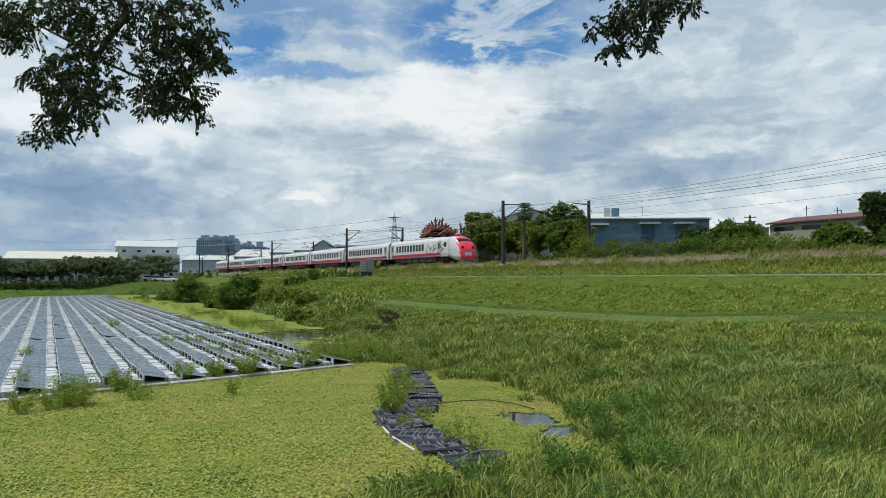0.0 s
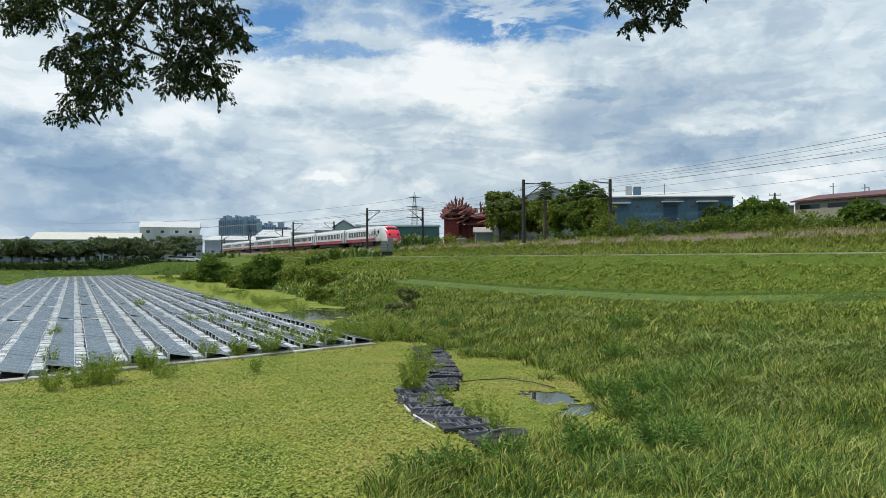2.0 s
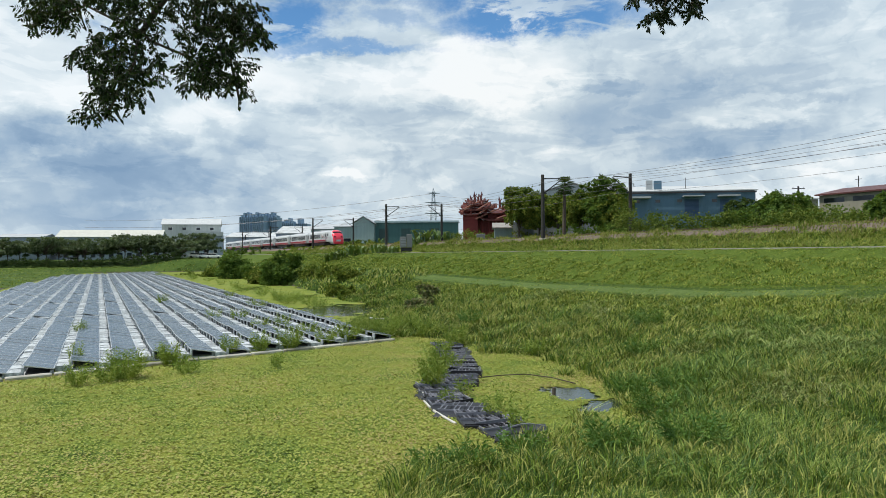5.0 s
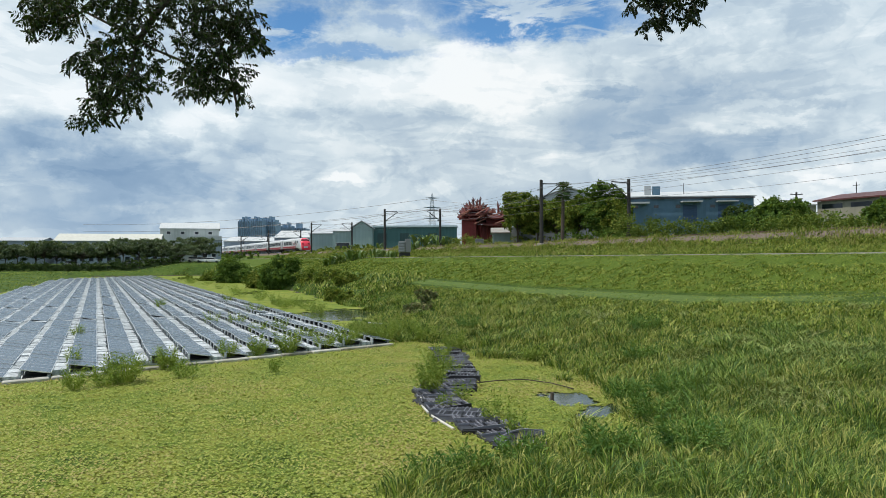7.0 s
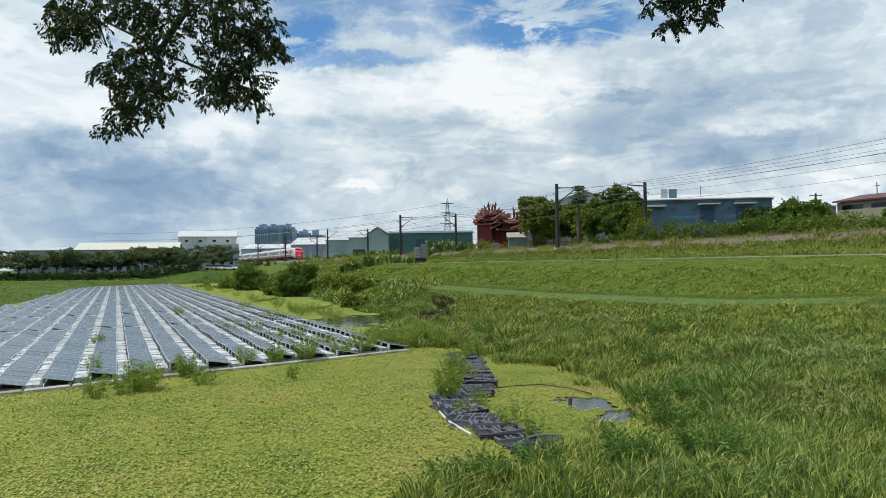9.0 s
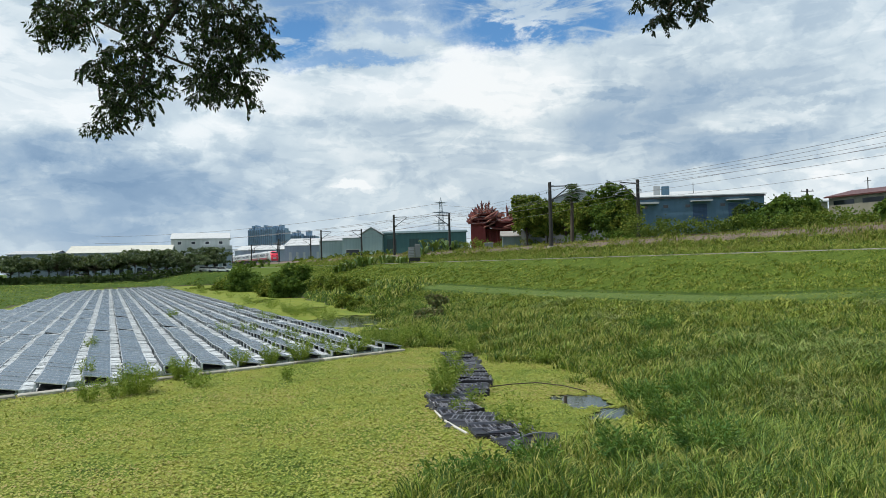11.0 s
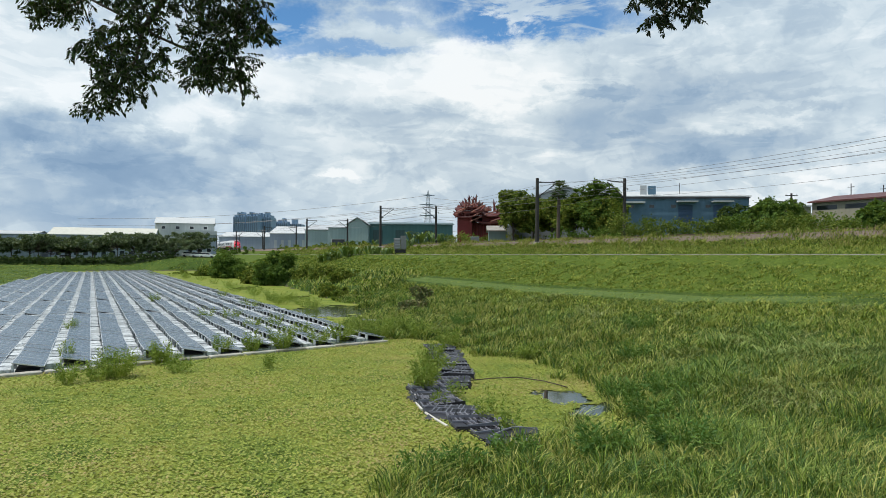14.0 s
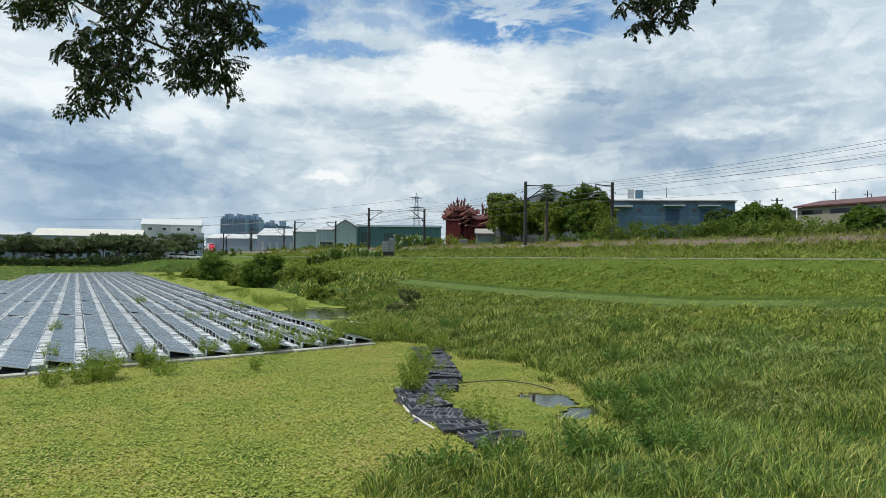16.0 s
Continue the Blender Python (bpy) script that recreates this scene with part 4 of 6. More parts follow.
def make_tree(name, label, at, height, spread, material, trunk_r=0.16, lobes=7, leaf=0.35, per_lobe=420, clear=0.35, seed=0, category="tree", flat=0.8, lobe_r=(0.3, 0.46)):
    rnd = random.Random(seed)
    t = thing(name, label, category, at)
    m = Mesh()
    top = height * (clear + 0.25)
    m.tube((0, 0, -0.3), (0.05 * height * rnd.uniform(-1, 1), 0, top), trunk_r, trunk_r * 0.5, 8)
    ls = []
    for i in range(lobes):
        a = 2 * math.pi * (i + rnd.random() * 0.6) / lobes
        d = spread * rnd.uniform(0.3, 1 - 0.9 * lobe_r[0]) if i else 0
        r = spread * rnd.uniform(*lobe_r)
        z = height - r * 0.8 - (height * (1 - clear) - 1.6 * r) * rnd.random() * (0.9 if i else 0)
        ls.append((d * math.cos(a), d * math.sin(a), max(z, height * clear), r))
        m.tube((0, 0, top * rnd.uniform(0.55, 0.95)), (d * math.cos(a), d * math.sin(a), max(z, height * clear)), trunk_r * 0.4, trunk_r * 0.12, 6)
    if clear < 0.05:
        # a bush is leafy to the ground
        for i in range(7):
            a, d, r = 0.9 * i, spread * rnd.uniform(0.45, 0.7), min(spread, height) * rnd.uniform(0.26, 0.36)
            ls.append((d * math.cos(a), d * math.sin(a), r * 0.75, r))
    part("trunk", m, BARK, t)
    crown(ls, per_lobe, leaf, material, parent=t, flat=flat)
    return t


def ground_at(px, depth):
    p = spot(px, depth)
    return float(land(p.x, p.y))


def plant(name, label, px, depth, height, spread, material, **kw):
    p = spot(px, depth)
    z = ground_at(px, depth) if "z" not in kw else kw.pop("z")
    return make_tree(name, label, pose(p.x, p.y, z - 0.05), height, spread, material, **kw)


F = 1245.0


def px(x):
    return (x - 784.0) / F


# bushes at the foot of the levee
plant("bush", "round dark green bush at the pond edge", px(426), 98, 4.9, 3.3, BUSH, clear=0.02, lobes=9, leaf=0.32, per_lobe=900, seed=3, category="bush", z=0.1)
plant("bush", "spreading green bush at the pond edge", px(392), 103, 2.6, 2.6, BUSH_YELLOW, clear=0.02, lobes=7, leaf=0.32, per_lobe=600, seed=4, category="bush", z=0.1)
plant("bush", "broad green bush at the pond edge", px(338), 126, 4.6, 3.9, BUSH, clear=0.02, lobes=8, leaf=0.36, per_lobe=800, seed=5, category="bush", z=0.1)
plant("bush", "pale green bush on the levee foot", px(300), 138, 3.2, 3.2, BUSH_YELLOW, clear=0.02, lobes=7, leaf=0.38, per_lobe=500, seed=6, category="bush")
for i, (x, d, h, s) in enumerate(((478, 92, 2.0, 1.8), (510, 86, 1.7, 2.2), (545, 78, 1.3, 2.0), (525, 70, 1.1, 1.5), (548, 66, 1.3, 1.1), (250, 150, 2.2, 2.4), (270, 145, 1.6, 2.0))):
    plant("shrub", "low leafy shrub on the levee foot", px(x), d, h, s, BUSH_YELLOW, clear=0.02, lobes=6, leaf=0.24, per_lobe=320, seed=20 + i, category="shrub")
plant("weed_clump", "brown and green weeds on the pond bank", px(668), 44, 0.8, 1.1, DRYLEAF, clear=0.02, lobes=8, leaf=0.2, per_lobe=260, seed=31, category="weeds")
plant("weed_clump", "tall brown weeds on the pond bank", px(690), 46, 1.3, 0.8, DRYLEAF, clear=0.05, lobes=5, leaf=0.2, per_lobe=220, seed=32, category="weeds")

# ---- buildings ----
def sheet_metal(name, c, axis=0, pitch=0.9, rough=0.5, vary=0.12):
    """Painted profiled sheet: ribs as relief, streaks down the sheets."""
    m = bpy.data.materials.new(name)
    m.use_nodes = True
    n = Nodes(m.node_tree)
    co = n.add("ShaderNodeTexCoord").outputs["Object"]
    sep = n.add("ShaderNodeSeparateXYZ", {0: co})
    rib = n.math("PINGPONG", n.math("MULTIPLY", sep.outputs[axis], 1 / pitch), 0.5)
    streak = n.noise(n.add("ShaderNodeVectorMath", {0: co, 1: (1.2, 1.2, 0.08)}, op="MULTIPLY").outputs[0], 1.0, 5)
    blot = n.noise(co, 0.35, 4)
    fac = n.math("ADD", n.math("MULTIPLY", streak, 0.6), n.math("MULTIPLY", blot, 0.4))
    col = n.ramp(fac, [(0.3, tint(c, 1 - vary)), (0.5, c), (0.7, tint(c, 1 + vary))])
    bn = n.add("ShaderNodeBump", {"Strength": 0.7, "Distance": 0.06, "Height": rib})
    p = n.add("ShaderNodeBsdfPrincipled", {"Base Color": col, "Roughness": rough, "Specular IOR Level": 0.3, "Normal": bn.outputs[0]})
    n.add("ShaderNodeOutputMaterial", {0: p.outputs[0]})
    return m


ROOF_WHITE = sheet_metal("white_metal_roof", (0.45, 0.47, 0.47))
ROOF_CREAM = sheet_metal("cream_metal_roof", (0.48, 0.48, 0.42))
WALL_WHITE = sheet_metal("white_metal_wall", (0.42, 0.45, 0.43))
# darkened and bluish: tree shade before the factory is put into the colour
WALL_PALE = sheet_metal("shade_toned_blue_grey_wall", (0.27, 0.32, 0.38))
WALL_BLUE = sheet_metal("blue_grey_wall", (0.085, 0.16, 0.225))
WALL_TEAL = sheet_metal("teal_metal_wall", (0.06, 0.14, 0.14))
WALL_SAGE = sheet_metal("pale_sage_wall", (0.28, 0.37, 0.36))
WALL_TAN = sheet_metal("tan_wall", (0.27, 0.26, 0.2), vary=0.2)
ROOF_RED = sheet_metal("rusty_red_roof", (0.095, 0.036, 0.032), vary=0.25)
ROOF_GREY = sheet_metal("grey_metal_roof", (0.38, 0.4, 0.41))
ROOF_TEAL = sheet_metal("dark_green_roof", (0.05, 0.09, 0.09))
GLASS = plain("dark_window", (0.02, 0.025, 0.03), 0.1, 0, 1.0, 0.3, spec=0.6)
TRIM = plain("pale_trim", (0.6, 0.61, 0.6), 0.6)
DOOR_BLUE = sheet_metal("blue_roller_door", (0.045, 0.085, 0.16), axis=2, pitch=0.2)


def shed(label, at, w, d, h, rise, wall, roof, ridge="x", category="warehouse", eave=0.35, z0=-1.0):
    """A metal hall: x to the right, y away; walls of real thickness and a pitched roof."""
    t = thing("warehouse", label, category, at)
    for name, b in (("front_wall", (0, w, 0, 0.25)), ("back_wall", (0, w, d - 0.25, d)), ("side_wall", (0, 0.25, 0.25, d - 0.25)), ("side_wall", (w - 0.25, w, 0.25, d - 0.25))):
        m = Mesh()
        m.box(*b, z0, h)
        part(name, m, wall, t)
    e, th = eave, 0.14
    m = Mesh()
    if ridge == "x":
        prof = [(-e, h - 0.02), (d / 2, h + rise), (d + e, h - 0.02), (d + e, h + th), (d / 2, h + rise + th), (-e, h + th)]
        m.loft([[(x, a, b) for a, b in prof] for x in (-e, w + e)])
        ends = [(0.02, 0.25), (w - 0.25, w - 0.02)]
        for a, b in ends:
            g = Mesh()
            g.loft([[(x, 0.1, h - 0.05), (x, d - 0.1, h - 0.05), (x, d / 2, h + rise - 0.06)] for x in (a, b)])
            part("gable", g, wall, t)
    else:
        prof = [(-e, h - 0.02), (w / 2, h + rise), (w + e, h - 0.02), (w + e, h + th), (w / 2, h + rise + th), (-e, h + th)]
        m.loft([[(a, y, b) for a, b in prof] for y in (-e, d + e)])
        for a, b in ((0.02, 0.25), (d - 0.25, d - 0.02)):
            g = Mesh()
            g.loft([[(0.1, y, h - 0.05), (w - 0.1, y, h - 0.05), (w / 2, y, h + rise - 0.06)] for y in (a, b)])
            part("gable", g, wall, t)
    part("roof", m, roof, t)
    return t


def opening(t, x, z, w, h, material=GLASS, y=-0.02, frame=True, name="window"):
    m = Mesh()
    m.box(x, x + w, y, y + 0.1, z, z + h)
    ob = part(name, m, material, t)
    if frame:
        m = Mesh()
        f = 0.12
        for b in ((x - f, x, z - f, z + h + f), (x + w, x + w + f, z - f, z + h + f), (x, x + w, z - f, z), (x, x + w, z + h, z + h + f)):
            m.box(b[0], b[1], y - 0.05, y + 0.08, b[2], b[3])
        part("frame", m, TRIM, ob)
    return ob


def lvl(y, depth):
    """The height at that depth that stands y low at the start, with the level line at 494."""
    return EYE[2] + (494.0 - y) / F * depth


def wide(x0, x1, depth):
    return (x1 - x0) / F * depth


def reach(x0, x1, depth, turn):
    """The length of a front that starts at x0, at that depth, turned so, and ends in line with x1."""
    a, b, t = px(x0), px(x1), radians(turn)
    return depth * (b - a) / (math.cos(t) - b * math.sin(t))


# white factory beyond the pond
D = 234.0
g = 3.3
fac = shed("tall white factory hall with a pale metal roof", facing(px(204), D, g, 20), reach(204, 312, D, 20), 14, lvl(437, D) - g, lvl(425, D) - lvl(437, D), WALL_WHITE, ROOF_WHITE, category="factory")
for x in (216, 242, 268, 293):
    opening(fac, reach(204, x, D, 20), lvl(447, D) - g, wide(0, 6.5, D), wide(0, 5, D))
W20 = reach(204, 312, D, 20) / 108.0
m = Mesh()
m.box(W20 * 51, W20 * 114, -6.0, -0.02, lvl(458, D) - g, lvl(451, D) - g)
part("porch_roof", m, ROOF_WHITE, fac)
# the darker wall tone paints the shade under the porch roof
m = Mesh()
m.box(W20 * 58, W20 * 113, -5.5, -0.05, -1, lvl(458, D) - g)
part("porch_wall", m, WALL_PALE, fac)
for x, z, w, h in ((76, 473, 20, 6), (62, 489, 7, 6), (80, 489, 7, 6), (96, 489, 7, 6)):
    opening(fac, W20 * x, lvl(z, D) - g, W20 * w, wide(0, h, D), y=-5.55)
low = shed("long low white factory with a cream metal roof", facing(px(6), D - 28, g, 20.0), reach(6, 203, D - 28, 20), 16, lvl(459, D - 24) - g, 2.4, WALL_PALE, ROOF_CREAM, category="factory")
for i in range(11):
    opening(low, reach(6, 20 + 17 * i, D - 28, 20), 0.6, 1.3, 1.4, frame=False)
shed("low grey factory with a white roof", facing(px(-110), D - 40, g, 20), reach(-110, -20, D - 40, 20), 20, lvl(458, D - 38) - g, 1.2, WALL_PALE, ROOF_GREY, category="factory")

# halls beyond the railway
D = 190.0
g = 4.0
teal = shed("long dark teal warehouse behind the railway", facing(px(557), D, g, 3), wide(557, 742, D), 30, lvl(438, D) - g, 1.2, WALL_TEAL, ROOF_TEAL)
gab = shed("pale sage gabled warehouse", facing(px(553), D - 4, g, 3), wide(553, 590, D), 26, lvl(440, D) - g, lvl(427, D) - lvl(440, D), WALL_SAGE, ROOF_GREY, ridge="y")
for x in (600, 640, 690):
    opening(teal, wide(557, x, D), lvl(470, D) - g, 2.6, 3.4, ROOF_TEAL, name="door", frame=False)
D = 205.0
shed("pale green warehouse with a grey roof", facing(px(478), D, g, 2), wide(478, 530, D), 24, lvl(448, D) - g, 1.8, WALL_SAGE, ROOF_GREY)
w2 = shed("pale metal workshop with an open bay", facing(px(520), D - 10, g, 2), wide(520, 558, D - 10), 18, lvl(444, D - 10) - g, 0.8, WALL_SAGE, ROOF_GREY)
# a solid dark panel stands in for the bay's shaded inside
opening(w2, 1.0, 0.2, 3.6, 4.6, GLASS, name="open_bay")
D = 240.0
w3 = shed("long shed with a white metal roof", facing(px(414), D, g, 4), wide(414, 478, D), 26, lvl(455, D) - g, lvl(440, D) - lvl(455, D), WALL_PALE, ROOF_WHITE)
for i in range(5):
    opening(w3, 1.5 + i * 2.4, 0.5, 0.9, 5.0, WALL_WHITE, name="pilaster", frame=False)
D = 300.0
shed("far low shed with a white roof", facing(px(322), D, g), wide(322, 430, D), 20, lvl(461, D) - g, 2.2, WALL_PALE, ROOF_WHITE)

# blue warehouse
D = 120.0
g = 5.2
blue = shed("blue-grey warehouse with a flat-pitched white roof", facing(px(1000), D, g, -3), wide(1000, 1252, D), 34, lvl(388, D) - g, 2.3, WALL_BLUE, ROOF_WHITE)
for x in (1134, 1193):
    opening(blue, wide(1000, x, D), lvl(440, D) - g, wide(0, 24, D), wide(0, 38, D), DOOR_BLUE, name="door", frame=False)
    m = Mesh()
    m.box(wide(1000, x - 4, D), wide(1000, x + 30, D), -1.6, -0.03, lvl(398, D) - g, lvl(396, D) - g)
    part("canopy", m, ROOF_WHITE, blue)
for x in (1050, 1085, 1122, 1180, 1234):
    opening(blue, wide(1000, x, D), lvl(407, D) - g, wide(0, 8, D), wide(0, 5, D), frame=False)
m = Mesh()
m.box(wide(1000, 1040, D), wide(1000, 1075, D), -1.6, -0.03, lvl(400, D) - g, lvl(397, D) - g)
part("canopy", m, ROOF_WHITE, blue)
m = Mesh()
m.box(wide(1000, 1077, D), wide(1000, 1088, D), 4, 4.6, lvl(386, D) - g, lvl(364, D) - g)
part("roof_cabinet", m, ROOF_GREY, blue, "pale rooftop cabinet")
m = Mesh()
m.box(-0.1, wide(1000, 1252, D) + 0.1, -0.48, -0.4, lvl(391.5, D) - g, lvl(389, D) - g)
part("fascia", m, DARKMETAL, blue)
m = Mesh()
m.box(wide(1000, 1091, D), wide(1000, 1104, D), 4, 4.6, lvl(386, D) - g, lvl(365, D) - g)
part("roof_cabinet", m, WALL_BLUE, blue, "blue-grey rooftop cabinet")
m = Mesh()
m.tube((wide(1000, 1150, D), 6, lvl(386, D) - g), (wide(1000, 1150, D), 6, lvl(358, D) - g), 0.05)
part("aerial", m, DARKMETAL, blue)
gr = shed("grey gabled warehouse behind trees", facing(px(893), 135, g, 0), wide(893, 985, 135), 30, lvl(386, 135) - g, lvl(369, 135) - lvl(386, 135), ROOF_GREY, ROOF_WHITE, ridge="y")

# red-roofed building
D = 82.0
red = shed("tan shed with a rusty red roof", facing(px(1364), D, g, -61.5), 38, 9, lvl(398, D) - g, 0.9, WALL_TAN, ROOF_RED)
for x in (1372, 1420, 1470, 1520):
    opening(red, reach(1364, x, D, -61.5), lvl(411, D) - g, reach(x, x + 34, D, -61.5), 0.5, frame=False)
for x, top in ((1383, 362), (1440, 370), (1447, 376)):
    m = Mesh()
    m.tube((wide(1364, x, D), 5, lvl(390, D) - g), (wide(1364, x, D), 5, lvl(top, D) - g), 0.05)
    m.tube((wide(1364, x, D) - 0.4, 5, lvl(top + 6, D) - g), (wide(1364, x, D) + 0.4, 5, lvl(top + 6, D) - g), 0.03)
    part("aerial", m, DARKMETAL, red)
shed("small white-roofed house behind shrubs", facing(px(1300), 100, g), wide(1300, 1362, 100), 9, lvl(404, 100) - g, 0.8, WALL_TAN, ROOF_WHITE, category="house")

# temple
TEMPLE = plain("temple_red", (0.16, 0.018, 0.016), 0.6, 0, 2.0, 0.3, 0.3)
TEMPLE_TILE = mat("temple_orange_tile", [(0.06, 0.014, 0.012), (0.115, 0.024, 0.019), (0.18, 0.052, 0.035)], 0.55, 4.0, bump=0.8)


TEMPLE_PALE = plain("faded_temple_glaze", (0.24, 0.1, 0.07), 0.6, 0, 3.0, 0.3)


def swept_roof(w, d, z, rise, curl, n=12):
    """A tiled roof with a sagging ridge and upturned ends."""
    m = Mesh()
    rings = []
    for i in range(n + 1):
        u = 2 * i / n - 1
        lift = curl * abs(u) ** 3
        x = u * w / 2
        rings.append([(x, -d / 2, z + lift), (x, -d * 0.2, z + rise * 0.45 + lift), (x, 0, z + rise + lift * 1.2), (x, d * 0.2, z + rise * 0.45 + lift), (x, d / 2, z + lift), (x, d / 2, z - 0.25 + lift), (x, -d / 2, z - 0.25 + lift)])
    m.loft(rings)
    return m


def make_temple():
    D = 132.0
    s = D / F
    t = thing("temple", "dark red temple with stacked upswept roofs and antler-like ridge ornaments", "temple", facing(px(786), D, 5.0, -6))
    for x0, x1, y0, y1, z1 in ((-36, -10, 0.0, 9.0, 64), (-10, 39, 2.0, 10.0, 53)):
        m = Mesh()
        m.box(x0 * s, x1 * s, y0, y1, -1, z1 * s)
        part("hall", m, TEMPLE, t)
    for x in (-4, 8, 20, 32):
        m = Mesh()
        m.tube((x * s, 1.7, -1), (x * s, 1.7, 53 * s), 0.28, 0.26, 10)
        part("column", m, TEMPLE, t)
    for cx, w, y, d, z, r, c in ((-22, 42, 4.6, 10.5, 63, 9, 5), (20, 50, 5.4, 10.5, 53, 9, 5), (-15, 50, 4.2, 9.0, 71, 10, 6), (-16, 32, 4.2, 7.5, 80, 8, 7), (25, 36, 5.0, 8.5, 65, 8, 7)):
        part("roof", swept_roof(w * s, d, z * s, r * s, c * s), TEMPLE_TILE, t, at=pose(cx * s, y, 0))
    for x0, x1, y0, y1, z0, z1 in ((-34, 6, 1.0, 7.4, 64, 74), (-27, -4, 1.8, 6.6, 76, 84), (6, 38, 2.2, 7.8, 55, 68)):
        m = Mesh()
        m.box(x0 * s, x1 * s, y0, y1, z0 * s, z1 * s)
        part("upper_storey", m, TEMPLE, t)
    # glazed hip ridges
    for xa, za, xb, zb in ((-4, 88, -36, 71), (-14, 84, -38, 66), (10, 84, -10, 70), (12, 76, -6, 64), (38, 76, 14, 66), (44, 62, 24, 54), (6, 64, -12, 54)):
        m = Mesh()
        m.tube((xa * s, 1.2, za * s), (xb * s, -0.9, zb * s), 0.15, 0.13, 7)
        part("hip_ridge", m, TEMPLE_PALE, t, "faded orange glazed ridge")
    rnd = random.Random(5)
    # antler crowns on the ridges, curled tips at the eaves
    crowns = [(-25, 87, 13, -3), (-19, 88, 18, -1), (-13, 88, 14, 1), (-8, 88, 18, 2), (27, 77, 20, -2), (32, 76, 11, 2)]
    crowns += [(-43, 68, 8, -6), (44, 60, 8, 6), (-40, 76, 7, -5), (-33, 85, 7, -5), (2, 85, 7, 5), (12, 76, 7, 4), (8, 74, 6, -3), (43, 74, 8, 5)]
    for x, z, h, bend in crowns:
        m = Mesh()
        a, b, c = Vector((x * s, 4.2, (z - 4) * s)), Vector(((x + bend * 0.25) * s, 4.1, (z + h * 0.5) * s)), Vector(((x + bend) * s, 4.0, (z + h) * s))
        m.tube(a, b, 0.3, 0.2, 7)
        m.tube(b, c, 0.2, 0.05, 6)
        m.tube(a.lerp(b, 0.7), Vector(((x - 3) * s, 3.9, (z + h * 0.75) * s)), 0.14, 0.04, 6)
        m.tube(b, Vector(((x + 4) * s, 3.9, (z + h * 0.8) * s)), 0.12, 0.04, 6)
        part("ridge_ornament", m, TEMPLE_TILE, t)
    for k in range(24):
        z = rnd.choice((66, 72, 78, 84))
        lo, hi = {66: (-40, 42), 72: (-36, 40), 78: (-32, 34), 84: (-26, 2)}[z]
        x, y = rnd.uniform(lo, hi) * s, rnd.uniform(-0.6, 2.0)
        z = z * s
        m = Mesh()
        m.tube((x, y, z - 0.5), (x + rnd.uniform(-0.2, 0.2), y, z + rnd.uniform(0.1, 0.4)), 0.24, 0.16, 7)
        m.tube((x, y, z + 0.2), (x + rnd.uniform(-0.7, 0.7), y, z + rnd.uniform(0.3, 0.7)), 0.12, 0.04, 6)
        part("figure", m, TEMPLE_TILE if k % 3 else TEMPLE_PALE, t)
    return t


make_temple()
HUT_WALL = sheet_metal("faded_green_grey_wall", (0.17, 0.23, 0.22))
HUT_ROOF = sheet_metal("stained_beige_roof", (0.26, 0.24, 0.21), vary=0.25)
hut = shed("small white hut with a pale gable roof beside the temple", facing(px(806), 112, 5.2, 0), wide(806, 846, 112), 7, lvl(449, 112) - 5.2, 0.9, HUT_WALL, HUT_ROOF, category="hut")

# far apartment towers
# distance haze and blue sky light are put into both tower colours
TOWER = mat("hazed_tower_concrete", [(0.15, 0.23, 0.33), (0.22, 0.32, 0.43), (0.3, 0.4, 0.5)], 0.7, 0.05)
TOWER_DARK = plain("hazed_window_strip", (0.13, 0.19, 0.26), 0.4)


def towers(label, x0, x1, top, depth, heads):
    t = thing("apartment_block", label, "apartment block", facing(px(x0), depth, 0), "far apartment blocks")
    w = wide(x0, x1, depth)
    m = Mesh()
    m.box(0, w, 0, 40, 0, lvl(top, depth))
    part("wall", m, TOWER, t)
    for a, b, y in heads:
        m = Mesh()
        m.box(wide(x0, a, depth), wide(x0, b, depth), 2, 30, lvl(top, depth), lvl(y, depth))
        part("roof_head", m, TOWER, t)
    n = int((x1 - x0) / 3.4)
    for i in range(n):
        m = Mesh()
        a = w * (i + 0.25) / n
        for k in range(16):
            z = lvl(458, depth) + k * (lvl(top, depth) - lvl(458, depth)) / 16
            m.box(a, a + w / n * 0.5, -1.2, 0, z, z + 3.0)
        tagged(part("facade_glazing", m, TOWER_DARK, t), kind="stuff")


towers("tall blue-grey apartment towers in the distance", 347, 369, 425, 1500, ((349, 353, 421), (354, 357, 417), (360, 363, 416), (364, 368, 421)))
towers("tall blue-grey apartment towers in the distance", 370, 392, 424, 1480, ((371, 374, 420), (376, 379, 416), (383, 386, 418), (388, 391, 421)))
towers("tall blue-grey apartment towers in the distance", 393, 416, 426, 1510, ((393, 397, 418), (400, 403, 420), (404, 408, 416), (411, 415, 422)))
towers("grey apartment towers in the distance", 421, 446, 437, 1700, ((423, 426, 433), (428, 431, 430), (436, 439, 427), (441, 445, 433)))
towers("grey apartment towers in the distance", 447, 471, 438, 1720, ((453, 460, 428),))


# pale grey-blue: the haze of distance is mixed into the steel's colour
HAZY = plain("hazed_pylon_steel", (0.3, 0.34, 0.38), 0.8, 0.0, 1.0, 0.1)


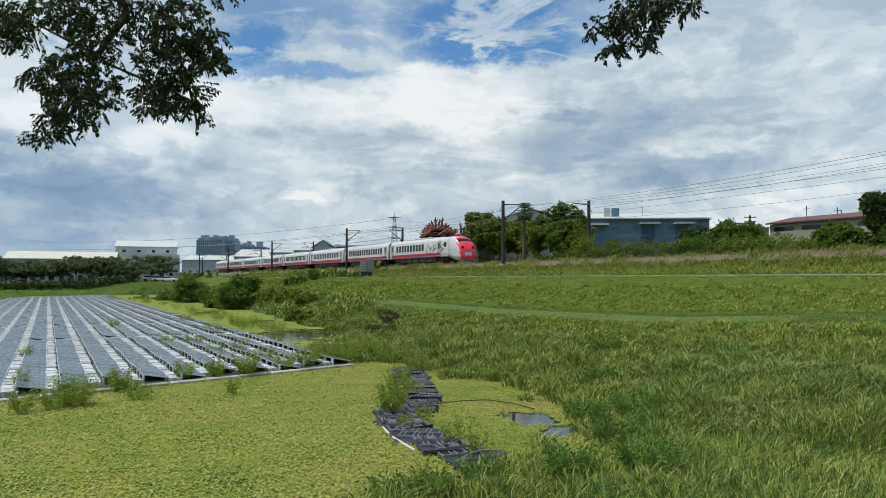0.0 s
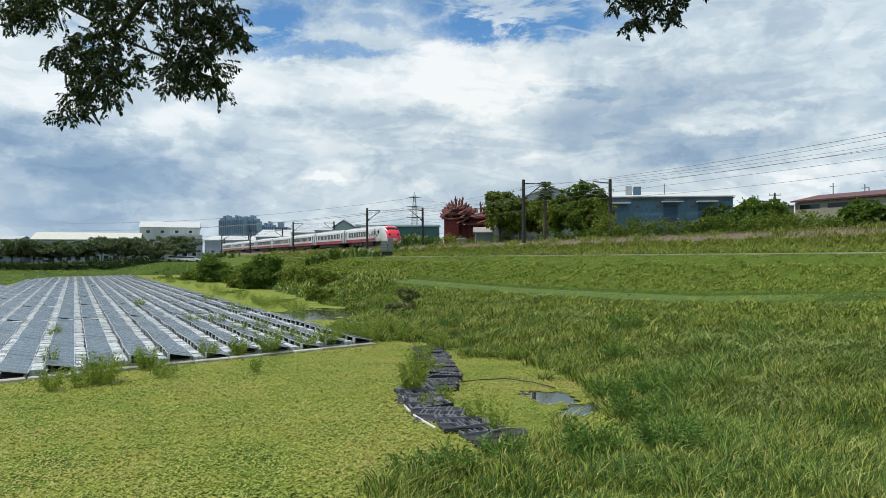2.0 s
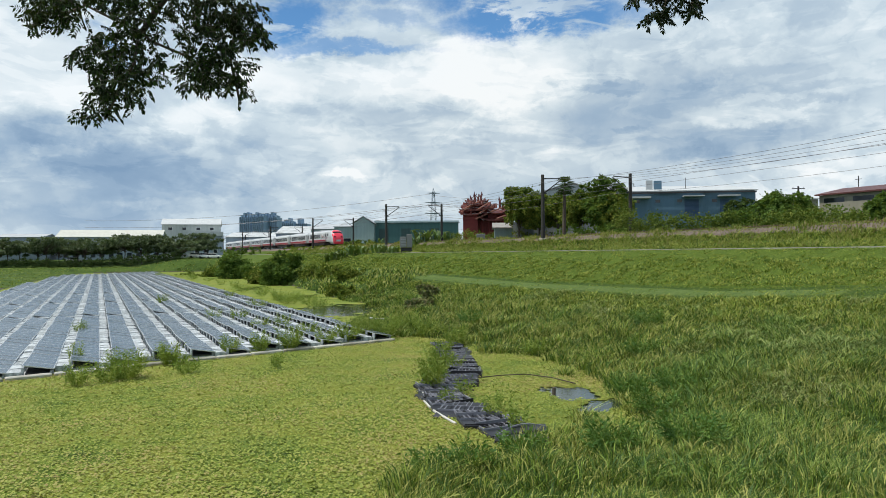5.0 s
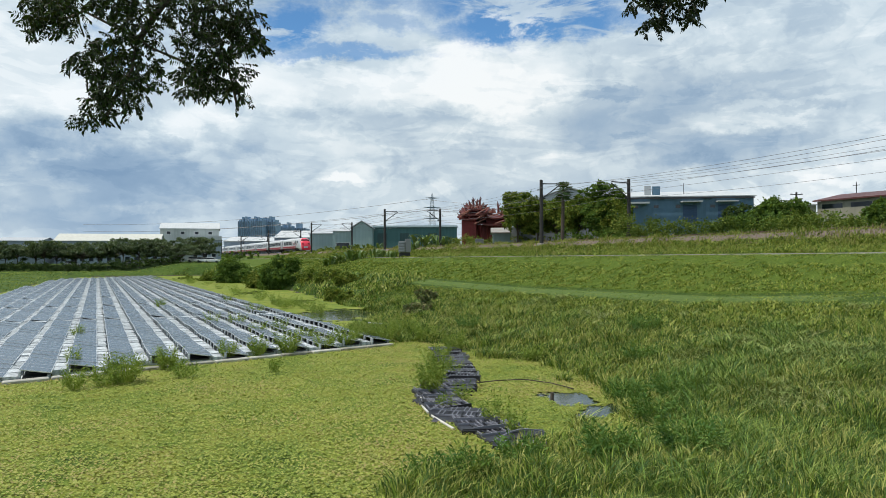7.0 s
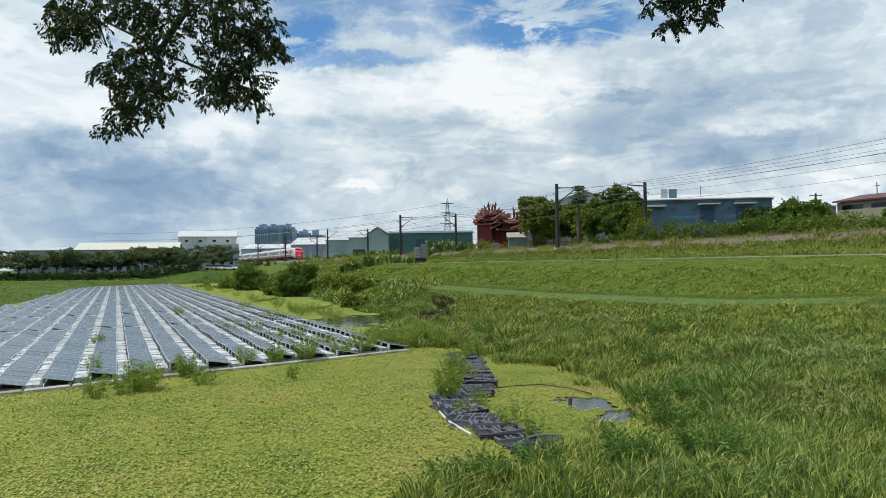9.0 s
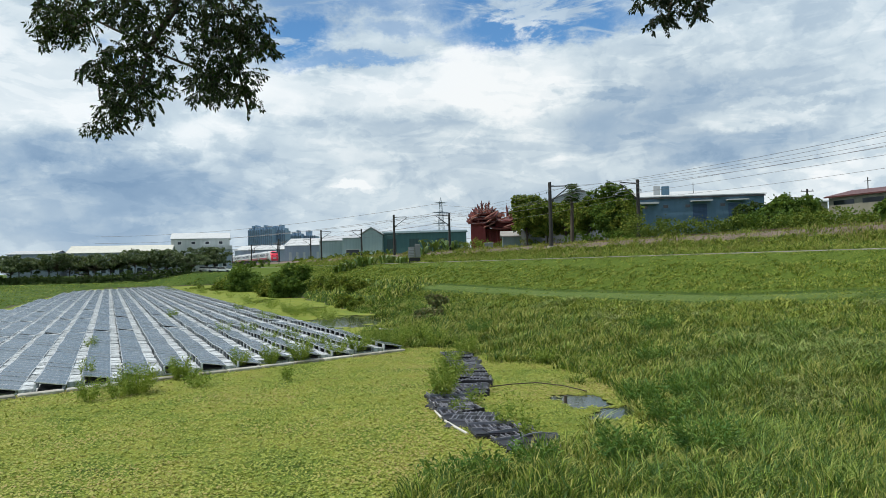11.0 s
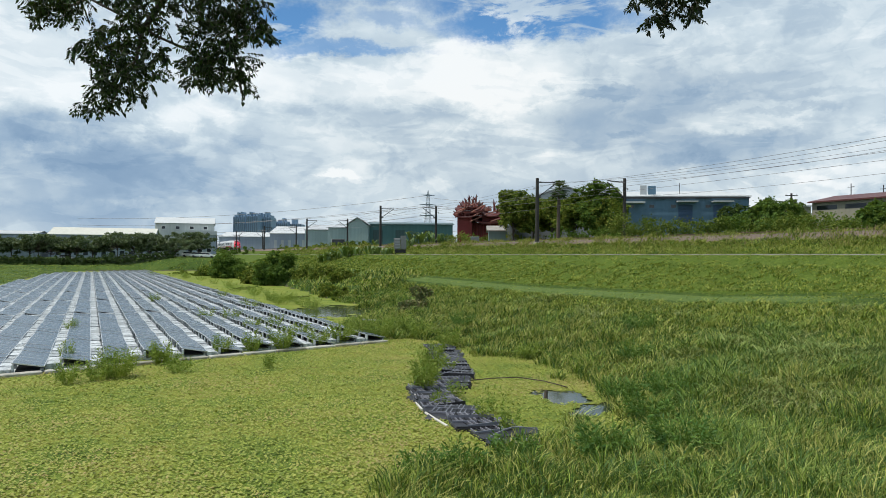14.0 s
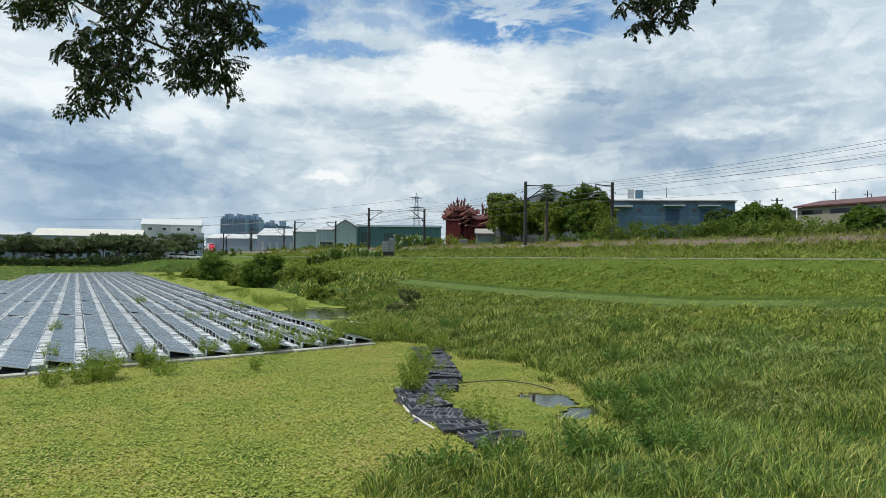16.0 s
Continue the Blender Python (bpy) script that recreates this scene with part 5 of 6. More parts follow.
def make_pylon():
    D = 600.0
    s = D / F
    t = thing("transmission_pylon", "grey lattice transmission pylon", "pylon", facing(px(698), D, 3.0, 20))
    h = lvl(376, D) - 3
    m = Mesh()
    for a, b in ((-1, -1), (1, -1), (1, 1), (-1, 1)):
        m.tube((a * 4.2, b * 4.2, 0), (a * 0.8, b * 0.8, h * 0.93), 0.2, 0.14, 4)
        m.tube((a * 0.8, b * 0.8, h * 0.93), (0, 0, h), 0.2, 0.1, 4)
    for k in range(9):
        u, v = k / 9, (k + 1) / 9
        ra, rb = 4.2 - 3.4 * u * 0.99, 4.2 - 3.4 * v * 0.99
        for c in ((-1, -1, 1, -1), (1, -1, 1, 1), (1, 1, -1, 1), (-1, 1, -1, -1)):
            m.tube((c[0] * ra, c[1] * ra, u * h * 0.93), (c[2] * rb, c[3] * rb, v * h * 0.93), 0.09, 0.09, 4)
            m.tube((c[2] * ra, c[3] * ra, u * h * 0.93), (c[0] * rb, c[1] * rb, v * h * 0.93), 0.09, 0.09, 4)
    part("lattice_tower", m, HAZY, t)
    for k, (z, w) in enumerate(((0.92, 6.0), (0.78, 7.5), (0.62, 7.5), (0.46, 7.0))):
        m = Mesh()
        m.loft([[(-w, 0, z * h - 0.15), (0, 0.9, z * h - 0.6), (w, 0, z * h - 0.15), (w, 0, z * h + 0.15), (0, 0.9, z * h + 0.6), (-w, 0, z * h + 0.15)], [(-w, 0.2, z * h - 0.1), (0, -0.9, z * h - 0.6), (w, 0.2, z * h - 0.1), (w, 0.2, z * h + 0.1), (0, -0.9, z * h + 0.6), (-w, 0.2, z * h + 0.1)]])
        part("crossarm", m, HAZY, t)
    h0 = 3.0
    for z, w in ((0.92, -6), (0.78, -7.5), (0.62, -7.5), (0.46, -7), (0.78, 7.5)):
        p = spot(px(698) + w / D, D, h0 + z * h - 1)
        q = spot(px(60), 760, h0 + z * h * 0.92 - 8)
        m = Mesh()
        m.path([p.lerp(q, u / 16) - Vector((0, 0, 26 * u / 16 * (1 - u / 16))) for u in range(17)], 0.14, 4)
        q2 = spot(px(1010), 520, h0 + z * h * 0.85)
        m.path([p.lerp(q2, u / 10) - Vector((0, 0, 20 * u / 10 * (1 - u / 10))) for u in range(11)], 0.12, 4)
        tagged(part("power_line", m, WIRE), "thin grey high-voltage line", "power line", "power lines")


make_pylon()

# ---- trees and hedges of the distance ----
for i in range(19):
    x = -160 + 25 * i + 7 * math.sin(i * 4.1)
    d = 200 - 20 * max(0, (300 - x)) / 450 + 3 * math.sin(i * 1.9)
    plant("roadside_tree", "dark umbrella-shaped tree in a row before the factory", px(x), d, (7.3 if x < 130 else 8.6) + 1.2 * math.sin(i * 2.3), 6.0 + 1.4 * math.sin(i * 3.7), ROADTREE, z=1.8, clear=0.36 + 0.07 * math.sin(i * 5.3), lobes=34, leaf=0.46, per_lobe=150, trunk_r=0.15, seed=50 + i, flat=0.22, lobe_r=(0.15, 0.24))


def hedge(label, spots, height, width, material, leaf, count, name="hedge"):
    """A run of clipped or wild growth through the given places."""
    t = thing(name, label, "hedge")
    pts = [Vector(p) for p in spots]
    m = Mesh()
    lobes = []
    for a, b in zip(pts, pts[1:]):
        k = max(2, int((b - a).length / (width * 0.75)))
        for i in range(k):
            c = a.lerp(b, (i + random.random() * 0.6) / k)
            r = height * random.uniform(0.36, 0.58)
            lobes.append((c.x + random.uniform(-0.3, 0.3) * width, c.y + random.uniform(-0.3, 0.3) * width, c.z + height * random.uniform(0.3, 0.62), r))
            m.tube((c.x, c.y, c.z - 0.2), (c.x + 0.1, c.y, c.z + height * 0.5), 0.05, 0.02, 5)
    tagged(part("stem", m, BARK, t), kind="stuff")
    crown(lobes, count, leaf, material, "foliage", t)
    return t


hedge("dark clipped hedge along the far bank", [spot(px(-200), 172, 1.3), spot(px(60), 181, 1.5), spot(px(200), 187, 2.6), spot(px(245), 193, 3.2)], 2.5, 1.2, TREE_DARK, 0.3, 330)
# behind the tracks
hedge("uneven mid-green hedge behind the railway", [spot(px(1030), 78, 5.4), spot(px(1200), 75, 5.4), spot(px(1390), 70, 5.4), spot(px(1640), 60, 5.4)], 3.2, 1.5, HEDGE_LEAF, 0.24, 900)
hedge("dark undergrowth behind the railway", [spot(px(938), 97, 5.0), spot(px(1000), 93, 5.0), spot(px(1060), 88, 5.0)], 3.0, 2.0, BUSH, 0.34, 800)
hedge("tangled shrubs behind the railway", [spot(px(1225), 82, 5.2), spot(px(1330), 80, 5.2), spot(px(1480), 72, 5.2)], 4.0, 2.0, BUSH, 0.32, 800)
for i, (x, d, h, s, mt) in enumerate(((850, 108, 9.4, 3.3, BUSH_YELLOW), (884, 106, 8.4, 3.3, BUSH_YELLOW), (918, 104, 7.8, 3.4, BUSH_YELLOW), (955, 100, 8.0, 3.6, BUSH_YELLOW), (992, 98, 9.8, 3.6, BUSH), (1018, 96, 7.4, 3.2, BUSH_YELLOW), (1245, 84, 5.6, 2.9, TREE_DARK), (1290, 84, 6.3, 3.2, BUSH), (1330, 86, 5.8, 2.8, BUSH_YELLOW), (1487, 64, 4.4, 2.0, BUSH), (1562, 60, 6.6, 2.2, TREE_DARK), (1620, 56, 6.0, 2.6, BUSH))):
    plant("tree", "leafy green tree behind the railway", px(x), d, h, s, mt, z=5.0, clear=0.3 if i < 4 else 0.08, lobes=12, leaf=0.36, per_lobe=800, seed=80 + i)


def make_yard_wall():
    """A concrete wall in panels between posts, in the shade of the trees."""
    p = spot(px(838), 111)
    t = thing("boundary_wall", "weathered grey concrete yard wall in the shade of trees", "wall", pose(p.x, p.y, 5.0, 0, 0, HEAD - 8))
    for k in range(6):
        m = Mesh()
        m.box(k * 2.2, k * 2.2 + 2.0, 0.04, 0.16, -0.4, 4.2)
        part("panel", m, YARD_WALL, t)
        m = Mesh()
        m.box(k * 2.2 + 2.0, k * 2.2 + 2.2, 0, 0.2, -0.4, 4.3)
        part("post", m, YARD_WALL, t)


YARD_WALL = mat("weathered_grey_wall", [(0.12, 0.14, 0.15), (0.19, 0.21, 0.22), (0.26, 0.27, 0.27)], 0.9, 1.5, bump=0.3)
make_yard_wall()


def make_palm():
    p = spot(px(927), 93)
    t = thing("palm_tree", "slim palm with a tuft of fronds", "palm", pose(p.x, p.y, 5.0))
    h = lvl(374, 93) - 5.0
    m = Mesh()
    m.tube((0, 0, 0), (0.2, 0, h), 0.26, 0.2, 8)
    part("trunk", m, BARK, t)
    for i in range(40):
        a, e = 2.4 * i, -0.95 + 2.3 * (i % 9) / 8
        m = Mesh()
        u = Vector((math.cos(a) * math.cos(e), math.sin(a) * math.cos(e), math.sin(e)))
        side = u.cross(Vector((0, 0, 1))).normalized()
        o = Vector((0.2, 0, h))
        for k in range(6):
            q = side * (k - 2.5) * 0.22
            tip = o + u * 1.35 + q * 1.1 + Vector((0, 0, -0.2))
            m.quad([o + u * 0.5 - side * 0.03, o + u * 0.5 + side * 0.03, tip + side * 0.08, tip - side * 0.08])
        m.tube(o, o + u * 0.7, 0.03, 0.02, 4)
        part("frond", m, TREE_DARK, t)


make_palm()


def make_utility_pole():
    p = spot(px(1329), 95)
    h = lvl(381, 95) - 5.0
    t = thing("utility_pole", "grey utility pole with a crossarm and transformer", "utility pole", pose(p.x, p.y, 5.0, 0, 0, HEAD))
    m = Mesh()
    m.tube((0, 0, -0.3), (0, 0, h), 0.16, 0.12, 10)
    part("post", m, POLE, t)
    for z in (h - 0.3, h - 0.9):
        m = Mesh()
        m.box(-0.8, 0.8, -0.05, 0.05, z - 0.05, z + 0.05)
        part("crossarm", m, DARKMETAL, t)
    m = Mesh()
    m.tube((0.35, -0.1, h - 1.7), (0.35, -0.1, h - 0.95), 0.28, 0.28, 12)
    part("transformer", m, DARKMETAL, t)
    for x in (-0.7, 0.7):
        m = Mesh()
        m.tube((x, 0, h - 0.25), (x, 0, h - 0.05), 0.05, 0.03, 8)
        part("insulator", m, GALV, t)


make_utility_pole()

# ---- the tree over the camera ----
# near-black colour paints the backlit look of leaves against the sky
SPRAY = mat("backlit_overhead_leaf", [(0.004, 0.009, 0.003), (0.008, 0.018, 0.006), (0.032, 0.062, 0.013)], 0.6, 2.0, per_island=0.5, translucent=0.05, spec=0.15)


def over(x, y, depth):
    """The place over the bank that is seen at x, y at the start, at that depth."""
    p = spot(px(x), depth)
    return Vector((p.x, p.y, EYE[2] + (494.0 - y) / F * depth))


def leafy_branch(tree, twigs, limb, lobes, seed):
    """A hanging branch that the wind moves: its limb, twigs and feathery leaf sprays (x, y, rx, ry, how many)."""
    rnd = random.Random(seed)
    m = Mesh()
    for q, (u, v) in enumerate(zip(limb, limb[1:])):
        m.tube(u, v, 0.05 - 0.014 * q, 0.05 - 0.014 * (q + 1), 8)
    branch = part("branch", m, BARK, tree)
    for tw in twigs:
        m = Mesh()
        m.path(tw, 0.012, 6)
        part("twig", m, BARK, branch)
    P, W = [], []
    stalks = Mesh()
    for x, y, rx, ry, k in lobes:
        for _ in range(int(k * 1.65)):
            while True:
                a, b = rnd.uniform(-1, 1), rnd.uniform(-1, 1)
                if a * a + b * b < 1:
                    break
            o = over(x + a * rx, y + b * ry - 10, 6.0 + rnd.uniform(-0.45, 0.45))
            d = Vector((rnd.gauss(0, 0.8), rnd.gauss(0, 0.8), rnd.gauss(-0.6, 0.4))).normalized()
            ln = rnd.uniform(0.09, 0.15)
            s = d.cross(Vector((rnd.gauss(0, 1), rnd.gauss(0, 1), rnd.gauss(0, 1)))).normalized()
            stalks.tube(o, o + d * ln, 0.0022, 0.001, 3)
            for q in range(6):
                c = o + d * ln * (0.15 + 0.16 * q)
                for sg in (-1, 1):
                    P.append(c)
                    W.append(s * sg + d * 0.55 + Vector((0, 0, -0.25)))
            P.append(o + d * ln)
            W.append(d)
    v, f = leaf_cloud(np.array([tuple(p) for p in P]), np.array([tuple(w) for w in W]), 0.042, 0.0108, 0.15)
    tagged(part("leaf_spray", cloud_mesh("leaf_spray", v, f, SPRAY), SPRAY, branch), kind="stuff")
    tagged(part("leaf_stalk", stalks, BARK, branch), kind="stuff")
    return branch


def make_overhead_tree():
    base = Vector((-4.2, -1.6, float(land(-4.2, -1.6)) - 0.2))
    t = thing("shade_tree", "shade tree with hanging feathery leaf sprays over the bank", "tree")
    m = Mesh()
    fork = Vector((-3.6, -0.6, 7.2))
    knee = base.lerp(fork, 0.55) + Vector((0.1, 0, 0))
    m.tube(base, knee, 0.24, 0.19, 14)
    m.tube(knee, fork, 0.19, 0.15, 14)
    part("trunk", m, BARK, t, smooth=True)
    left_end, right_end = over(150, -160, 5.6), over(800, -420, 5.5)
    for end in (left_end, right_end):
        m = Mesh()
        mid = fork.lerp(end, 0.5) + Vector((0, 0, 0.3))
        m.tube(fork, mid, 0.1, 0.075, 8)
        m.tube(mid, end, 0.075, 0.05, 8)
        part("limb", m, BARK, t)
    left = leafy_branch(t, [
        [over(160, 92, 6.0), over(190, 112, 6.0), over(243, 135, 6.05), over(290, 165, 6.1)],
        [over(160, 92, 6.0), over(150, 150, 6.0), over(120, 200, 6.0), over(95, 250, 6.0)],
        [over(160, 92, 6.0), over(60, 40, 6.0), over(10, 60, 6.0)],
        [left_end, over(300, -20, 6.2), over(340, 70, 6.2), over(330, 150, 6.2), over(345, 215, 6.2)]],
        [left_end, over(215, 20, 6.0), over(160, 100, 6.0)],
        [(-22, 28, 40, 30, 30), (-12, 63, 48, 26, 28), (-42, 68, 22, 14, 6), (38, 20, 60, 28, 40), (43, 63, 25, 18, 8), (113, 18, 50, 40, 34), (143, 53, 40, 35, 22), (198, 38, 55, 42, 34), (263, 38, 55, 42, 42), (318, 48, 55, 50, 54), (353, 88, 42, 38, 36), (383, 113, 22, 14, 10), (313, 103, 50, 35, 34), (258, 93, 40, 22, 16), (148, 93, 40, 22, 20), (183, 103, 28, 14, 7), (113, 123, 60, 22, 30), (53, 136, 32, 12, 10), (143, 148, 55, 30, 34), (103, 173, 48, 35, 38), (153, 193, 38, 28, 24), (103, 218, 42, 25, 26), (73, 243, 24, 14, 10), (148, 226, 18, 10, 5), (193, 158, 18, 28, 8), (283, 143, 46, 26, 34), (273, 178, 42, 28, 30), (318, 173, 46, 32, 36), (343, 198, 24, 20, 9), (248, 168, 15, 20, 5), (153, -52, 190, 50, 110), (343, -47, 90, 50, 50)], 11)
    right = leafy_branch(t, [[over(1150, -20, 6.0), over(1110, 40, 6.0), over(1100, 85, 6.0)], [over(1150, -20, 6.0), over(1220, 0, 6.0)]],
        [right_end, over(1160, -140, 6.0), over(1150, -20, 6.0)],
        [(1165, 8, 75, 22, 40), (1095, 40, 35, 22, 20), (1145, 45, 28, 30, 20), (1068, 55, 26, 14, 10), (1100, 78, 24, 18, 12), (1215, 8, 40, 14, 14), (1150, 78, 10, 14, 6), (1085, 90, 14, 8, 5), (1150, -60, 110, 50, 60)], 12)
    return left, right


branch_left, branch_right = make_overhead_tree()
# how far the wind carries the branches: seconds, to the right, up
SWAY = [(0, 0, 0), (0.5, -0.015, -0.008), (1, -0.006, 0.004), (1.5, 0.01, 0.026), (2, 0.01, 0.026), (2.5, -0.002, 0.03), (3, -0.009, 0.042), (3.5, 0.01, 0.047), (4, 0.014, 0.03), (6.5, 0.014, 0.025), (7, 0.001, 0.013), (7.5, 0.016, 0.003), (8, 0.04, 0.018), (8.5, 0.043, 0.017), (11, 0.032, 0.06), (11.5, 0.053, 0.048), (12, 0.08, 0.063), (12.5, 0.09, 0.08), (13, 0.082, 0.066), (13.5, 0.064, 0.054), (14, 0.08, 0.06), (14.5, 0.07, 0.065), (15, 0.055, 0.063), (15.5, 0.056, 0.06), (16, 0.056, 0.047)]


def sway():
    h = radians(-HEAD)
    for branch, k in ((branch_left, 1.0), (branch_right, 0.5)):
        walk(branch, [(t, pose(k * a * math.cos(h), -k * a * math.sin(h), k * b)) for t, a, b in SWAY])

# ---- things on and round the pond ----
BLACKNET = plain("black_plastic_grid", (0.014, 0.014, 0.018), 0.5, 0, 4.0, 0.35)
NETGREY = plain("grey_plastic_grid", (0.2, 0.205, 0.235), 0.5, 0, 4.0, 0.35)
PIPE = plain("pale_pvc_pipe", (0.5, 0.49, 0.45), 0.6, 0, 3.0, 0.2)


def on_water(x, y, z=0.1):
    """Where the line of sight that first shows x, y meets the water."""
    depth = (EYE[2] - z) * F / (y - 494.0)
    p = spot(px(x), depth)
    return Vector((p.x, p.y, z))


def make_barrier():
    line = [(862, 812), (838, 803), (800, 789), (762, 775), (730, 760), (708, 743), (708, 728), (732, 721), (744, 708), (752, 697), (742, 684), (735, 672), (727, 660), (716, 650)]
    pts = [on_water(*p) for p in line]
    rnd = random.Random(3)
    for i, (a, b) in enumerate(zip(pts, pts[1:])):
        n = max(1, round((b - a).length / 0.85))
        for k in range(n):
            o = a.lerp(b, (k + 0.5) / n)
            turn = HEAD + 8 + rnd.uniform(-18, 18)
            t = thing("float_mat", "black plastic float mat in a curved floating barrier", "float", pose(o.x, o.y, 0.03, rnd.uniform(-3, 3), rnd.uniform(-5, 5), turn), "floating barrier mats")
            m = Mesh()
            m.box(-0.62, 0.62, -0.82, 0.82, -0.08, 0.06)
            part("pontoon", m, BLACKNET, t, bevel=0.03)
            # an open crate of upright ribs between two rails, sagging where it has come loose
            sag = rnd.uniform(-0.05, 0.05)
            for row, (y0, y1) in enumerate(((-0.8, -0.28), (-0.25, 0.25), (0.28, 0.8))):
                if rnd.random() < 0.12:
                    continue
                for q in range(10):
                    m = Mesh()
                    x = -0.56 + q * 0.122
                    m.box(x, x + 0.018, y0, y1, 0.05, 0.095 + sag * (row - 1))
                    part("slat", m, NETGREY if (q + i + row) % 3 else BLACKNET, t)
                m = Mesh()
                m.box(-0.6, 0.6, y0 - 0.01, y0 + 0.012, 0.05, 0.105 + sag * (row - 1))
                part("rail", m, NETGREY if row else BLACKNET, t)
            if (i + 2 * k) % 4:
                continue
            m = Mesh()
            bow = [Vector((-0.6 + 1.2 * u / 6, -0.45 + 0.8 * u / 6, 0.1 + 0.16 * math.sin(math.pi * u / 6))) for u in range(7)]
            m.path(bow, 0.014, 5)
            part("hoop", m, NETGREY, t)

    # pale pipe along the pond side
    for run in (((676, 737), (680, 754), (690, 766)), ((696, 771), (712, 781), (735, 794))):
        m = Mesh()
        m.path([on_water(x, y, 0.06) for x, y in run], 0.035, 8)
        tagged(part("edge_pipe", m, PIPE), "pale plastic pipe floating along the black barrier mats", "pipe", "barrier pipes")


make_barrier()


def make_stub():
    o = on_water(907, 742, 0.0)
    m = Mesh()
    m.tube((o.x, o.y, -0.3), (o.x + 0.02, o.y, 0.22), 0.06, 0.055, 8)
    tagged(part("post_stub", m, BARK), "short dark wooden stub standing in the open water", "post")
    m = Mesh()
    p = [on_water(x, y, 0.09) for x, y in ((770, 713), (815, 708), (860, 706), (905, 712), (945, 722))]
    m.path(p, 0.018, 5)
    tagged(part("rope", m, BARK), "dark rope lying over the floating plants", "rope")


make_stub()
TUFT = mat("weed_blade", [(0.1, 0.17, 0.025), (0.2, 0.28, 0.045), (0.3, 0.34, 0.08)], 0.65, 1.0, per_island=0.5, spec=0.2, translucent=0.25)


def tuft(o, height, spread, count, label="tuft of green weeds growing between the solar floats", material=TUFT):
    """A clump of weeds: stems that fan out, each with small leaves."""
    n = count
    a, r = RNG.uniform(0, 2 * np.pi, n), spread * np.sqrt(RNG.random(n)) * 0.35
    base = np.stack([r * np.cos(a), r * np.sin(a), np.zeros(n)], 1)
    h = height * RNG.uniform(0.45, 1.1, n)
    tip = base + np.stack([np.cos(a) * spread * RNG.uniform(0.2, 0.75, n), np.sin(a) * spread * RNG.uniform(0.2, 0.75, n), h], 1)
    P, W = [], []
    for u in (0.3, 0.45, 0.6, 0.72, 0.84, 0.95):
        P.append(base + (tip - base) * u)
        W.append((tip - base) / height * 0.7 + RNG.normal(size=(n, 3)) * 0.6)
    v, f = leaf_cloud(np.concatenate(P), np.concatenate(W), 0.15, 0.017, 0.15)
    w = np.array([0.006, 0.004, 0])
    sv = np.stack([base - w, base + w, tip + w * 0.4, tip - w * 0.4], 1).reshape(-1, 3)
    sf = np.arange(4 * n).reshape(n, 4) + len(v)
    me = cloud_mesh("weed_tuft", np.concatenate([v, sv]), np.concatenate([f, sf]), material)
    ob = new("weed_tuft", me)
    ob.matrix_basis = pose(o.x, o.y, o.z)
    tagged(ob, label, "weeds", "weed tufts")


for x, y, h, s, n in ((137, 715, 0.95, 0.85, 170), (100, 722, 0.6, 0.6, 60), (45, 728, 0.7, 0.5, 60), (215, 690, 0.8, 0.6, 90), (235, 690, 0.4, 0.5, 50), (42, 690, 0.8, 0.35, 40), (50, 635, 0.7, 0.4, 40), (330, 672, 0.8, 0.5, 70), (385, 668, 0.9, 0.5, 80), (440, 662, 1.0, 0.75, 140), (505, 655, 0.8, 0.7, 90), (415, 695, 0.5, 0.3, 25), (205, 582, 0.9, 0.6, 60), (300, 612, 0.8, 0.6, 50), (346, 612, 0.8, 0.7, 60), (385, 628, 0.7, 0.6, 50), (425, 625, 0.8, 0.6, 50), (470, 640, 0.7, 0.6, 60), (545, 648, 1.0, 0.8, 120), (575, 640, 1.1, 0.9, 140), (610, 640, 1.0, 1.0, 150), (645, 632, 1.1, 1.0, 160), (685, 640, 0.9, 0.9, 120), (380, 590, 0.9, 0.9, 60), (330, 570, 0.9, 0.9, 60), (430, 582, 0.8, 0.8, 50), (695, 730, 0.9, 0.6, 130), (705, 705, 1.0, 0.6, 140), (735, 655, 0.9, 0.8, 120), (820, 770, 0.7, 0.4, 14), (880, 672, 0.6, 0.7, 90), (985, 695, 0.6, 0.7, 90), (250, 705, 0.45, 0.5, 50), (800, 778, 0.5, 0.4, 26), (752, 742, 0.5, 0.35, 24), (846, 800, 0.5, 0.4, 30), (738, 696, 0.5, 0.35, 24), (716, 668, 0.6, 0.4, 40), (722, 756, 0.35, 0.3, 16)):
    tuft(on_water(x, y, 0.05), h, s, n)

edge_rnd = random.Random(21)
for i in range(34):
    u = edge_rnd.random()
    x, y = 205 + 300 * u + edge_rnd.uniform(-20, 20), 527 + 62 * u ** 1.15 + edge_rnd.uniform(-3, 5)
    tuft(on_water(x, y, 0.03), edge_rnd.uniform(0.5, 1.1), edge_rnd.uniform(0.7, 1.5), 45, "clump of green grass at the rim of the solar field")
RUSH = mat("rush_blade", [(0.035, 0.1, 0.018), (0.075, 0.16, 0.028), (0.13, 0.22, 0.038)], 0.6, 1.0, per_island=0.5, spec=0.2, translucent=0.2)
